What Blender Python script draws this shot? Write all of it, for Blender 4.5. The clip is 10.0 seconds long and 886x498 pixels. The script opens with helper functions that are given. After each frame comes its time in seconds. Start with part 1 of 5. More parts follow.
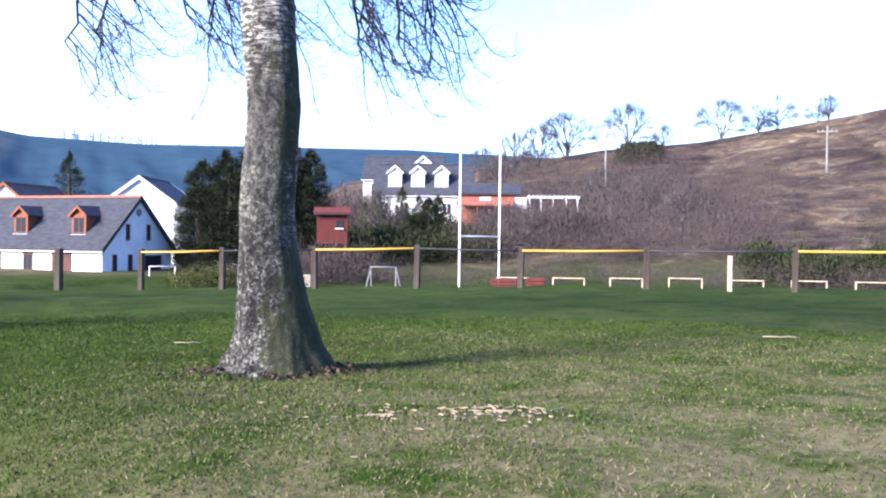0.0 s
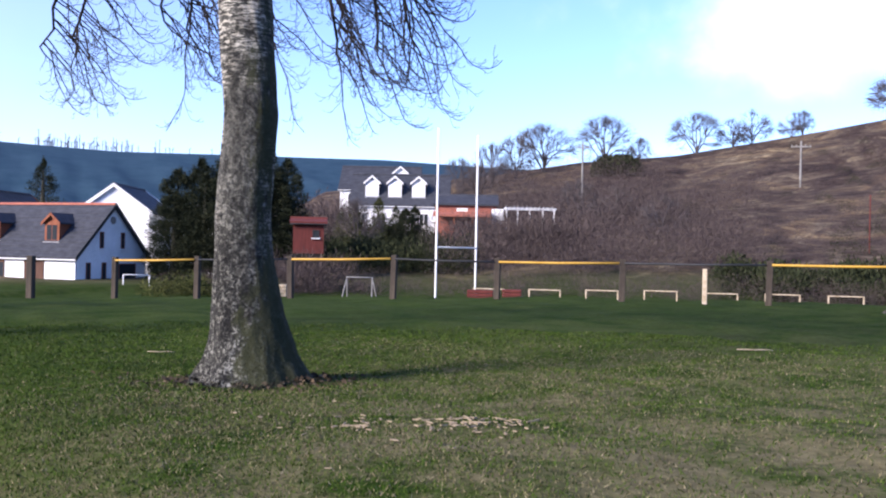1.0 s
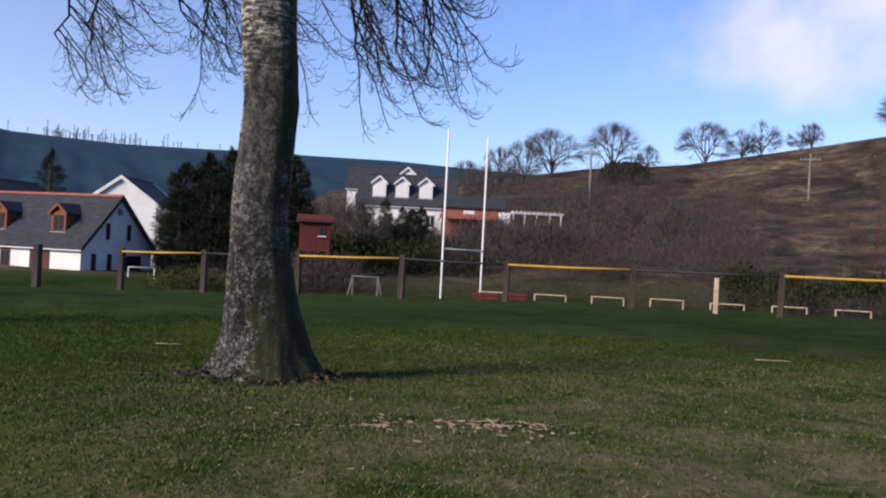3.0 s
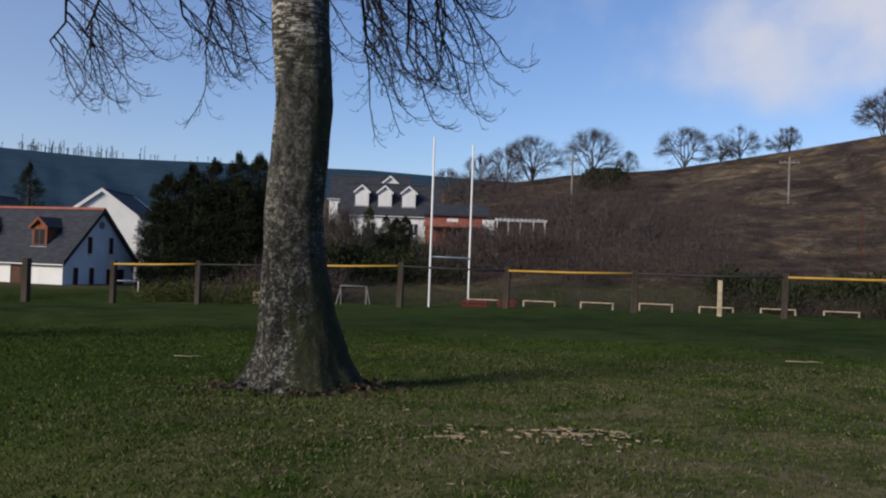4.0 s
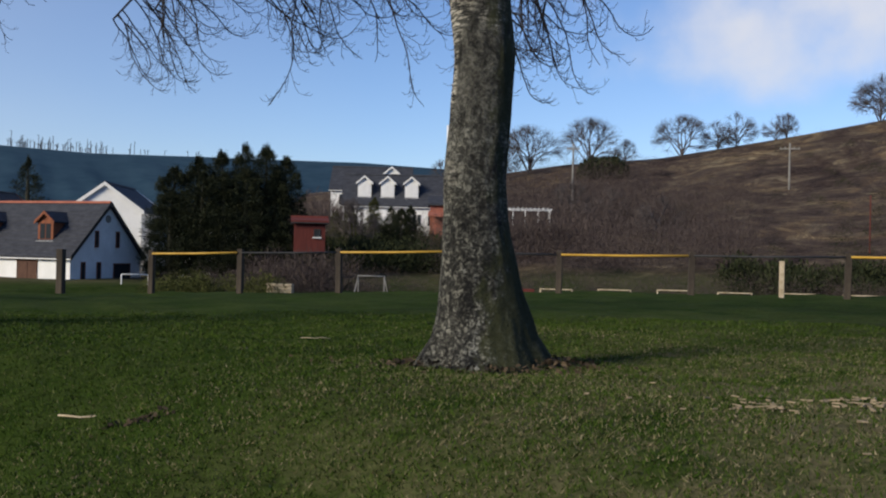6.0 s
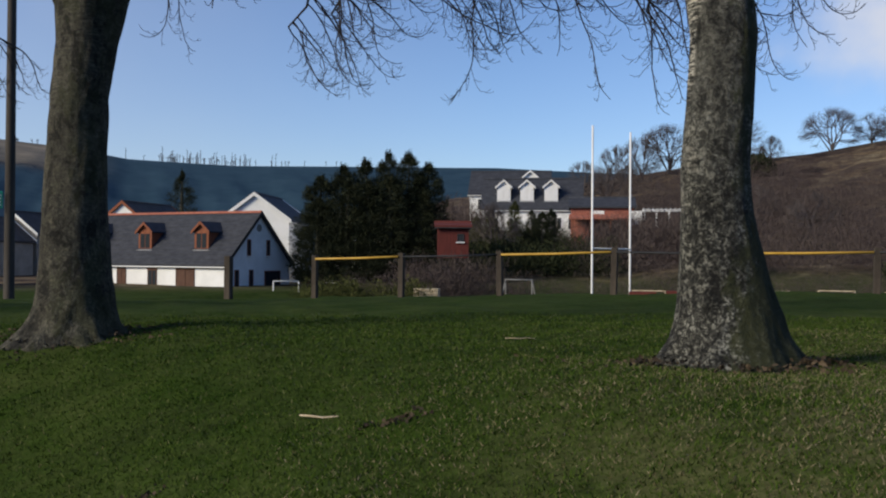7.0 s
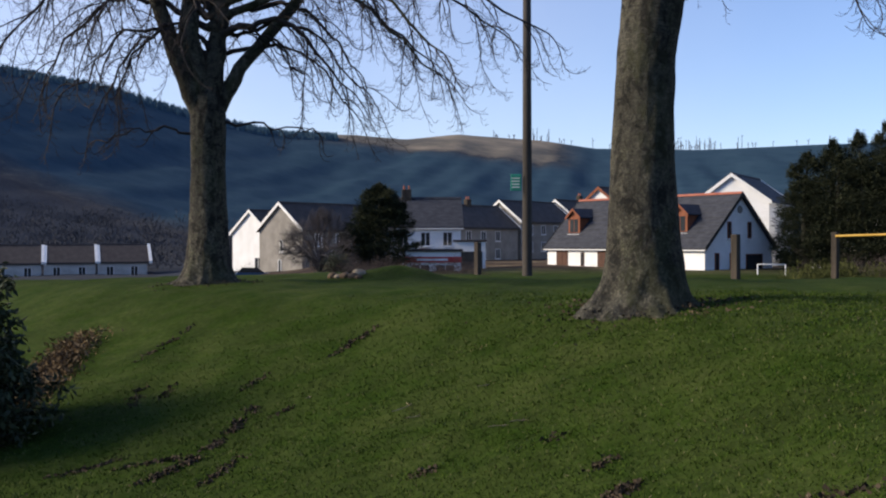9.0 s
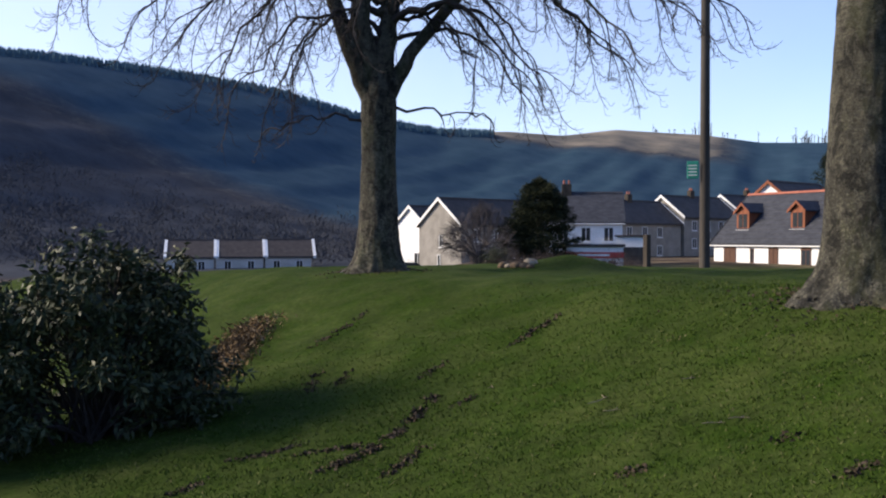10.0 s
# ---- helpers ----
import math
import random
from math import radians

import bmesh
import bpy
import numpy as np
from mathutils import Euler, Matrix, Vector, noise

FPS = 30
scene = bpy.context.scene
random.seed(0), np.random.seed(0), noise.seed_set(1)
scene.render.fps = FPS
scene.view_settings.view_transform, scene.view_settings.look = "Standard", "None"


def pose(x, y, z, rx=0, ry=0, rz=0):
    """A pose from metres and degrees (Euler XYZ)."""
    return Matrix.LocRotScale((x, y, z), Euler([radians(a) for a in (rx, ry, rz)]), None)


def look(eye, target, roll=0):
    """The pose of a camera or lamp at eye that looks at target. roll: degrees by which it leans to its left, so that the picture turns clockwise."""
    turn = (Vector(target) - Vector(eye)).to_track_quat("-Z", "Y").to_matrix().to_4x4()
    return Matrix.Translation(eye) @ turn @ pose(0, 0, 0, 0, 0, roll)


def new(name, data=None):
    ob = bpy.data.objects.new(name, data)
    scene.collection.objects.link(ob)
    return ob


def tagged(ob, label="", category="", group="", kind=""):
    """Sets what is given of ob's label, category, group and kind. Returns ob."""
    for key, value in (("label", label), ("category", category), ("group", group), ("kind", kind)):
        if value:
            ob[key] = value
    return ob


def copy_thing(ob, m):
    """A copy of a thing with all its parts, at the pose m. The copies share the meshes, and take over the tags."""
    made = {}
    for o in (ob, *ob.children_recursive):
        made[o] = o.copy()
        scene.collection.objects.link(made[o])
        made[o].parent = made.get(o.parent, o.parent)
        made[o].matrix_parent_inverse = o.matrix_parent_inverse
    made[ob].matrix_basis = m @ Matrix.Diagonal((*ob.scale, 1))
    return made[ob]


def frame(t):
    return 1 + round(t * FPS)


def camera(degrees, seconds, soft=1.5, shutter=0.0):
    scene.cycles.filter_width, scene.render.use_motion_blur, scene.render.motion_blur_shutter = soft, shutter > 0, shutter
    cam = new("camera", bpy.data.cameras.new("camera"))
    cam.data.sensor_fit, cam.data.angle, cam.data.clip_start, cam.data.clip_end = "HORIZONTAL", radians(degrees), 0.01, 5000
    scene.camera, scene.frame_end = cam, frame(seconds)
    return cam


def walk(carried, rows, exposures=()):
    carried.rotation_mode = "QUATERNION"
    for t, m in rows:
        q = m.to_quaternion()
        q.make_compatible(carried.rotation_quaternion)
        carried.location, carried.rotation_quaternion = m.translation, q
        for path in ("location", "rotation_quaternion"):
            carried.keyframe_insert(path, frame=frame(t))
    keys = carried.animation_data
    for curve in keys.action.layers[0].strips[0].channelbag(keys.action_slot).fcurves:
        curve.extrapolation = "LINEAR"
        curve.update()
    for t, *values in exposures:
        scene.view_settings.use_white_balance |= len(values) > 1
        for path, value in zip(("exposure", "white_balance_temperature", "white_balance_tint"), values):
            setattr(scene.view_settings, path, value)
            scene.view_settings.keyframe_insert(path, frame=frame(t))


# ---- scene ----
cam = camera(48.9, 10.0, soft=2.1)
PATH = [
    (0, (7.792, -24.788, 1.226), (7.243, -22.865, 1.208), 0.7),
    (0.5, (7.791, -24.774, 1.229), (7.286, -22.839, 1.24), 1.0),
    (1, (7.786, -24.773, 1.224), (7.283, -22.837, 1.229), 1.2),
    (1.5, (7.781, -24.756, 1.215), (7.26, -22.825, 1.223), 1.3),
    (2, (7.774, -24.75, 1.213), (7.221, -22.829, 1.236), 1.7),
    (2.5, (7.745, -24.693, 1.199), (7.229, -22.761, 1.208), 2.9),
    (4, (7.054, -24.463, 1.118), (6.582, -22.519, 1.147), 2.0),
    (4.5, (6.686, -24.385, 1.065), (6.296, -22.424, 1.115), 2.4),
    (5, (6.276, -24.324, 1.022), (5.865, -22.367, 1.033), 1.4),
    (6.5, (5.107, -24.339, 0.85), (4.577, -22.41, 0.866), 1.6),
    (7, (4.717, -24.221, 0.816), (4.001, -22.353, 0.835), 0.4),
    (7.5, (4.287, -24.23, 0.766), (3.474, -22.403, 0.814), 1.1),
    (8, (4.023, -24.304, 0.738), (2.751, -22.761, 0.723), -1.1),
    (8.5, (3.655, -24.199, 0.662), (2.229, -22.797, 0.629), -0.9),
    (9, (3.276, -24.171, 0.618), (1.796, -22.826, 0.605), -0.1),
    (9.5, (2.95, -24.082, 0.501), (1.339, -22.896, 0.5), 0.6),
    (10, (2.546, -24.0, 0.449), (0.871, -22.907, 0.43), 0.1),
]
EXPOSURE = [(0, 2.36, 5750, 20), (0.5, 1.9, 5750, 21), (1, 1.45, 5850, 22), (1.5, 1.3, 5950, 22), (2.5, 0.87, 6250, 21), (4, 0.12, 6400, 11), (4.5, 0.06, 6450, 9),
            (5, 0.12, 6450, 9), (6.5, 0.34, 6500, 8), (7.5, 0.13, 6450, 8), (8, 0.22, 6450, 9), (8.5, 0.5, 6550, 10), (9, 0.75, 6650, 12), (10, 1.1, 6650, 13)]
walk(cam, [(t, look(eye, target, roll)) for t, eye, target, roll in PATH], EXPOSURE)

# ---- sky and sun ----
SUN_FROM = Vector((-0.64, -0.77, 0.50)).normalized()
sun = new("sun", bpy.data.lights.new("sun", "SUN"))
sun.data.energy, sun.data.angle, sun.data.color = 3.5, radians(20), (1.0, 0.88, 0.70)
sun.matrix_world = look(SUN_FROM * 60, (0, 0, 0))

world = bpy.data.worlds.new("sky")
scene.world = world
world.use_nodes = True
wn, wl = world.node_tree.nodes, world.node_tree.links
sky = wn.new("ShaderNodeTexSky")
sky.sky_type, sky.sun_disc = "NISHITA", False
sky.sun_elevation = math.asin(SUN_FROM.z)
sky.sun_rotation = math.atan2(SUN_FROM.x, SUN_FROM.y)
sky.air_density, sky.dust_density, sky.ozone_density = 1.0, 0.15, 3.5
wtc = wn.new("ShaderNodeTexCoord")


def wmath(op, a, b=None, clamp=False):
    n = wn.new("ShaderNodeMath")
    n.operation, n.use_clamp = op, clamp
    for i, v in enumerate((a, b)):
        if v is None:
            continue
        if isinstance(v, (int, float)):
            n.inputs[i].default_value = v
        else:
            wl.new(v, n.inputs[i])
    return n.outputs[0]


# one broad bank of cumulus over the hill, its edges frayed by noise, and thin veils elsewhere
sep = wn.new("ShaderNodeSeparateXYZ")
wl.new(wtc.outputs["Generated"], sep.inputs[0])
cloud = wn.new("ShaderNodeTexNoise")
cloud.inputs["Scale"].default_value, cloud.inputs["Detail"].default_value, cloud.inputs["Roughness"].default_value = 5.0, 7, 0.5
wl.new(wtc.outputs["Generated"], cloud.inputs[0])
across = wmath("DIVIDE", wmath("SUBTRACT", sep.outputs[0], 0.40), 0.44)
aloft = wmath("DIVIDE", wmath("SUBTRACT", wmath("SUBTRACT", sep.outputs[2], 0.25), wmath("MULTIPLY", sep.outputs[0], 0.12)), 0.10)
ahead = wmath("LESS_THAN", sep.outputs[1], 0.0)
bank = wmath("SUBTRACT", 1.0, wmath("ADD", wmath("ADD", wmath("MULTIPLY", across, across), wmath("MULTIPLY", aloft, aloft)), wmath("MULTIPLY", ahead, 9.0)))
frayed = wmath("ADD", wmath("MULTIPLY", bank, 0.5), wmath("MULTIPLY", wmath("SUBTRACT", cloud.outputs[0], 0.42), 2.2))
cover = wn.new("ShaderNodeMapRange")
cover.interpolation_type = "SMOOTHSTEP"
cover.inputs[1].default_value, cover.inputs[2].default_value = 0.0, 0.62
wl.new(frayed, cover.inputs[0])
wmix = wn.new("ShaderNodeMix")
wmix.data_type = "RGBA"
# thin high cloud thickens towards the west
veil = wmath("MULTIPLY", wmath("MULTIPLY", wmath("SUBTRACT", wmath("MULTIPLY", sep.outputs[0], -1.0), 0.3), 0.6, True), wmath("ADD", cloud.outputs[0], 0.25))
wl.new(wmath("MAXIMUM", wmath("MULTIPLY", cover.outputs[0], 0.9), veil), wmix.inputs[0])
air = wn.new("ShaderNodeMix")
air.data_type, air.blend_type = "RGBA", "MULTIPLY"
air.inputs[0].default_value = 1.0
air.inputs[7].default_value = (0.95, 0.965, 1.14, 1)
wl.new(sky.outputs[0], air.inputs[6])
wl.new(air.outputs[2], wmix.inputs[6])
wmix.inputs[7].default_value = (6.0, 6.0, 6.5, 1)
wl.new(wmix.outputs[2], wn["Background"].inputs[0])
wn["Background"].inputs[1].default_value = 0.102


# ---- materials ----
def ramp(nt, fac, stops):
    r = nt.nodes.new("ShaderNodeValToRGB")
    while len(r.color_ramp.elements) < len(stops):
        r.color_ramp.elements.new(0.5)
    for e, (p, c) in zip(r.color_ramp.elements, stops):
        e.position, e.color = p, (*c, 1)
    nt.links.new(fac, r.inputs[0])
    return r.outputs[0]


def noise_tex(nt, scale, detail=4, rough=0.55, stretch=(1, 1, 1), coords="Object", distort=0.0):
    tc = nt.nodes.new("ShaderNodeTexCoord")
    mp = nt.nodes.new("ShaderNodeMapping")
    mp.inputs["Scale"].default_value = stretch
    nt.links.new(tc.outputs[coords], mp.inputs[0])
    n = nt.nodes.new("ShaderNodeTexNoise")
    n.inputs["Scale"].default_value, n.inputs["Detail"].default_value = scale, detail
    n.inputs["Roughness"].default_value, n.inputs["Distortion"].default_value = rough, distort
    nt.links.new(mp.outputs[0], n.inputs[0])
    return n.outputs[0]


def mixed(nt, fac, a, b, blend="MIX"):
    m = nt.nodes.new("ShaderNodeMix")
    m.data_type, m.blend_type = "RGBA", blend
    for i, v in ((0, fac), (6, a), (7, b)):
        if isinstance(v, (int, float)):
            m.inputs[i].default_value = v
        elif isinstance(v, tuple):
            m.inputs[i].default_value = (*v, 1)
        else:
            nt.links.new(v, m.inputs[i])
    return m.outputs[2]


def material(name, build=None, rough=0.8, metal=0.0, color=None, spec=0.3):
    m = bpy.data.materials.new(name)
    m.use_nodes = True
    nt = m.node_tree
    b = nt.nodes["Principled BSDF"]
    b.inputs["Roughness"].default_value, b.inputs["Metallic"].default_value = rough, metal
    b.inputs["Specular IOR Level"].default_value = spec
    if color:
        b.inputs["Base Color"].default_value = (*color, 1)
    if build:
        build(nt, b)
    return m


def bump(nt, b, height, strength=0.4, distance=0.02):
    n = nt.nodes.new("ShaderNodeBump")
    n.inputs["Strength"].default_value, n.inputs["Distance"].default_value = strength, distance
    nt.links.new(height, n.inputs["Height"])
    nt.links.new(n.outputs[0], b.inputs["Normal"])


def plain(name, c1, c2, scale=3.0, fine=40.0, rough=0.8, metal=0.0, stretch=(1, 1, 1), relief=0.2, spec=0.3, coords="Object"):
    """Two colours mottled at a coarse and a fine scale, with a slight relief."""
    def build(nt, b):
        big = noise_tex(nt, scale, 4, 0.6, stretch, coords)
        small = noise_tex(nt, fine, 3, 0.6, stretch, coords)
        base = ramp(nt, big, [(0.35, c1), (0.68, c2)])
        fleck = ramp(nt, small, [(0.3, (0.78, 0.78, 0.78)), (0.7, (1.15, 1.15, 1.15))])
        nt.links.new(mixed(nt, 1.0, base, fleck, "MULTIPLY"), b.inputs["Base Color"])
        bump(nt, b, small, relief, 0.01)
    return material(name, build, rough, metal, spec=spec)


def by_island(name, stops, rough=0.7, spec=0.3):
    """Leaves, blades and twigs: each loose piece takes its own colour."""
    def build(nt, b):
        g = nt.nodes.new("ShaderNodeNewGeometry")
        nt.links.new(ramp(nt, g.outputs["Random Per Island"], stops), b.inputs["Base Color"])
    return material(name, build, rough, spec=spec)


def build_bark(pale, mid, dark, white, moss_amount, mossy_side=0.0, scale_=1.0):
    """Scaly bark with lichen: dark pits between pale flakes below, smoother skin with level pale scars higher up, moss in drifts."""
    def build(nt, b):
        def shades(fac, *stops):
            return ramp(nt, fac, [(p, (v, v, v * 0.97)) for p, v in stops])
        patch = noise_tex(nt, 2.3, 6, 0.65, (1, 1, 0.55))
        flakes = noise_tex(nt, 24, 6, 0.7, (1, 1, 1.0), distort=0.9)
        pits = noise_tex(nt, 38, 5, 0.65, (1, 1, 0.9), distort=0.6)
        drift = noise_tex(nt, 6.5, 5, 0.7, (1, 1, 0.7), distort=0.6)
        streak = noise_tex(nt, 7, 4, 0.7, (1.3, 1.3, 6.5))
        band = noise_tex(nt, 1.9, 3, 0.5, (1, 1, 0.35))
        fine = noise_tex(nt, 95, 4, 0.7)
        tc = nt.nodes.new("ShaderNodeTexCoord")
        sp = nt.nodes.new("ShaderNodeSeparateXYZ")
        nt.links.new(tc.outputs["Object"], sp.inputs[0])
        up_ = nt.nodes.new("ShaderNodeMapRange")
        up_.inputs[1].default_value, up_.inputs[2].default_value = 0.8, 2.1
        nt.links.new(sp.outputs[2], up_.inputs[0])
        base = ramp(nt, patch, [(0.34, dark), (0.5, mid), (0.66, pale)])
        scaly = mixed(nt, scale_, base, shades(flakes, (0.43, 0.2), (0.49, 0.7), (0.54, 1.15), (0.585, 2.9)), "MULTIPLY")
        scaly = mixed(nt, 0.9 * scale_, scaly, shades(pits, (0.40, 0.2), (0.47, 0.95), (0.62, 1.2)), "MULTIPLY")
        skin = mixed(nt, 0.75 * scale_, base, shades(flakes, (0.43, 0.35), (0.5, 1.0), (0.59, 1.8)), "MULTIPLY")
        skin = mixed(nt, 0.6, skin, shades(streak, (0.36, 0.55), (0.48, 1.0), (0.6, 1.15)), "MULTIPLY")
        scar = mixed(nt, 1.0, ramp(nt, streak, [(0.50, (0, 0, 0)), (0.56, (1, 1, 1))]), ramp(nt, band, [(0.43, (0, 0, 0)), (0.52, (white, white, white))]), "MULTIPLY")
        skin = mixed(nt, scar, skin, (0.50, 0.47, 0.41))
        c = mixed(nt, up_.outputs[0], scaly, skin)
        c = mixed(nt, 1.0, c, shades(drift, (0.41, 0.3), (0.49, 1.0), (0.62, 1.25)), "MULTIPLY")
        c = mixed(nt, 0.7, c, shades(fine, (0.35, 0.7), (0.65, 1.3)), "MULTIPLY")
        # moss keeps to the damp side of the stem
        damp = nt.nodes.new("ShaderNodeMath")
        damp.operation = "MULTIPLY_ADD"
        damp.inputs[1].default_value = mossy_side
        nt.links.new(sp.outputs[0], damp.inputs[0])
        nt.links.new(noise_tex(nt, 2.6, 6, 0.75, (1, 1, 0.5)), damp.inputs[2])
        moss = ramp(nt, damp.outputs[0], [(0.53, (0, 0, 0)), (0.62, (moss_amount, moss_amount, moss_amount))])
        c = mixed(nt, moss, c, (0.030, 0.034, 0.012))
        nt.links.new(c, b.inputs["Base Color"])
        bump(nt, b, mixed(nt, 0.5, flakes, pits), 1.0, 0.05)
    return build


MAT_bark1 = material("grey_fissured_bark", build_bark((0.110, 0.108, 0.101), (0.070, 0.069, 0.064), (0.039, 0.038, 0.035), 0.9, 0.9, 0.6), rough=0.92)
MAT_bark2 = material("brown_bark", build_bark((0.095, 0.089, 0.070), (0.060, 0.056, 0.044), (0.032, 0.030, 0.024), 0.05, 0.6, 0.2, 0.45), rough=0.92)
MAT_bark3 = material("dark_mottled_bark", build_bark((0.115, 0.107, 0.084), (0.066, 0.060, 0.046), (0.032, 0.029, 0.023), 0.05, 0.6, 0.1, 0.5), rough=0.92)
MAT_fartwig = plain("winter_twig_bark", (0.055, 0.046, 0.046), (0.10, 0.085, 0.08), 6, 60, rough=0.9)
MAT_twig = plain("twig_bark", (0.020, 0.015, 0.015), (0.050, 0.040, 0.035), 6, 60, rough=0.85)


def build_ground(nt, b):
    midn = noise_tex(nt, 0.9, 6, 0.65)
    fine = noise_tex(nt, 14, 5, 0.7)
    grass = ramp(nt, midn, [(0.3, (0.013, 0.028, 0.003)), (0.5, (0.023, 0.043, 0.006)), (0.7, (0.040, 0.058, 0.013))])
    att = nt.nodes.new("ShaderNodeAttribute")
    att.attribute_name = "cover"
    thatch = ramp(nt, noise_tex(nt, 1.3, 8, 0.75), [(0.40, (0, 0, 0)), (0.55, (0.95, 0.95, 0.95))])
    straw = mixed(nt, 1.0, thatch, att.outputs["Alpha"], "MULTIPLY")
    c = mixed(nt, straw, grass, (0.125, 0.108, 0.062))
    speck = ramp(nt, fine, [(0.3, (0.55, 0.55, 0.5)), (0.7, (1.35, 1.35, 1.25))])
    c = mixed(nt, 0.9, c, speck, "MULTIPLY")
    # the hillsides: scrub, bracken and rough pasture by masks in the mesh
    s = nt.nodes.new("ShaderNodeSeparateColor")
    nt.links.new(att.outputs["Color"], s.inputs[0])
    hill_n = noise_tex(nt, 0.12, 8, 0.75, (1, 0.8, 1.2), distort=1.6)
    hill = ramp(nt, hill_n, [(0.36, (0.030, 0.025, 0.023)), (0.46, (0.062, 0.047, 0.039)), (0.54, (0.095, 0.074, 0.053)), (0.64, (0.185, 0.155, 0.105))])
    bracken = ramp(nt, noise_tex(nt, 0.05, 6, 0.7, (1, 0.8, 1.3), distort=1.2), [(0.42, (0.62, 0.58, 0.62)), (0.5, (1, 1, 1)), (0.6, (1.35, 1.25, 1.05))])
    hill = mixed(nt, 1.0, hill, bracken, "MULTIPLY")
    hill = mixed(nt, 0.8, hill, ramp(nt, noise_tex(nt, 0.7, 5, 0.75), [(0.34, (0.5, 0.48, 0.5)), (0.52, (1, 1, 1)), (0.7, (1.3, 1.25, 1.15))]), "MULTIPLY")
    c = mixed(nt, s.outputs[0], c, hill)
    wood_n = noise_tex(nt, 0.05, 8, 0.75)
    # conifer slopes and far ridge: blue aerial haze painted into the colour
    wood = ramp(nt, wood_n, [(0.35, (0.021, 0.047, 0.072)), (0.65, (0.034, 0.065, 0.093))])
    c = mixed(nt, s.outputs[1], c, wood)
    # bare woodland below, its brown greyed and blued by painted haze
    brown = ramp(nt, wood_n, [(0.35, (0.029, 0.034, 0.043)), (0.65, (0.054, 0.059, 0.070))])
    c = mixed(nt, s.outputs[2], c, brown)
    moor = nt.nodes.new("ShaderNodeAttribute")
    moor.attribute_name = "moor"
    rough_grass = ramp(nt, noise_tex(nt, 0.012, 7, 0.7, (1, 1, 2.0)), [(0.4, (0.10, 0.095, 0.085)), (0.6, (0.23, 0.195, 0.15))])
    c = mixed(nt, ramp(nt, moor.outputs["Fac"], [(0.42, (0, 0, 0)), (0.56, (1, 1, 1))]), c, rough_grass)
    nt.links.new(c, b.inputs["Base Color"])
    bump(nt, b, fine, 0.6, 0.03)


MAT_ground = material("turf", build_ground, rough=1.0, spec=0.03)
MAT_post = plain("weathered_post_wood", (0.035, 0.028, 0.022), (0.075, 0.06, 0.045), 4, 50, stretch=(1, 1, 0.2), rough=0.9)
MAT_yellow = plain("yellow_paint", (0.46, 0.26, 0.03), (0.58, 0.35, 0.06), 2, 40, rough=0.5)
MAT_black = plain("black_paint", (0.02, 0.022, 0.024), (0.045, 0.045, 0.045), 2, 40, rough=0.5)
MAT_white = plain("white_paint", (0.70, 0.70, 0.68), (0.82, 0.82, 0.80), 1.2, 30, rough=0.5)
MAT_render = plain("white_render", (0.72, 0.72, 0.70), (0.82, 0.82, 0.81), 0.7, 25, rough=0.9)
MAT_greyrender = plain("grey_pebbledash", (0.22, 0.205, 0.18), (0.30, 0.28, 0.25), 0.8, 30, rough=0.95)
MAT_palerender = plain("pale_grey_render", (0.38, 0.37, 0.35), (0.52, 0.51, 0.49), 0.8, 30, rough=0.95)
MAT_slate = plain("slate", (0.026, 0.029, 0.037), (0.05, 0.053, 0.064), 1.5, 12, rough=0.8, stretch=(1, 1, 3))
MAT_oldslate = plain("old_slate", (0.040, 0.033, 0.031), (0.068, 0.057, 0.052), 1.2, 10, rough=0.75)
MAT_terracotta = plain("terracotta", (0.28, 0.09, 0.06), (0.36, 0.13, 0.08), 2, 20)
MAT_brownwood = plain("stained_timber", (0.17, 0.055, 0.028), (0.25, 0.085, 0.04), 3, 30, stretch=(1, 1, 0.3))
MAT_redwood = plain("red_painted_boards", (0.085, 0.018, 0.014), (0.125, 0.027, 0.02), 2, 25, stretch=(4, 4, 0.4))
MAT_brick = plain("red_brick", (0.25, 0.085, 0.06), (0.34, 0.13, 0.09), 1.5, 30)
MAT_glass = material("window_glass", rough=0.08, color=(0.03, 0.035, 0.04), spec=0.6)
MAT_stone = plain("grey_stone", (0.16, 0.155, 0.14), (0.28, 0.27, 0.25), 1.5, 20)
MAT_green = plain("green_sign", (0.02, 0.22, 0.16), (0.03, 0.28, 0.2), 3, 30, rough=0.5)
MAT_pole = plain("tarred_pole_wood", (0.035, 0.03, 0.026), (0.07, 0.06, 0.05), 3, 40, stretch=(1, 1, 0.15))
MAT_chip = plain("pale_wood_chip", (0.38, 0.30, 0.19), (0.60, 0.50, 0.36), 8, 60)
MAT_litterwood = plain("grey_wood_chip", (0.17, 0.13, 0.08), (0.40, 0.32, 0.21), 9, 60)
MAT_redfascia = plain("red_fascia_paint", (0.40, 0.03, 0.03), (0.5, 0.05, 0.05), 2, 30, rough=0.5)
MAT_carblue = plain("blue_car_paint", (0.03, 0.08, 0.16), (0.04, 0.10, 0.2), 2, 60, rough=0.3, relief=0.0)
MAT_door = plain("dark_stained_door", (0.07, 0.035, 0.024), (0.11, 0.055, 0.035), 3, 30, stretch=(1, 1, 0.3))
MAT_soil = plain("dry_leaf_litter", (0.06, 0.04, 0.022), (0.15, 0.10, 0.055), 6, 60, relief=0.6)


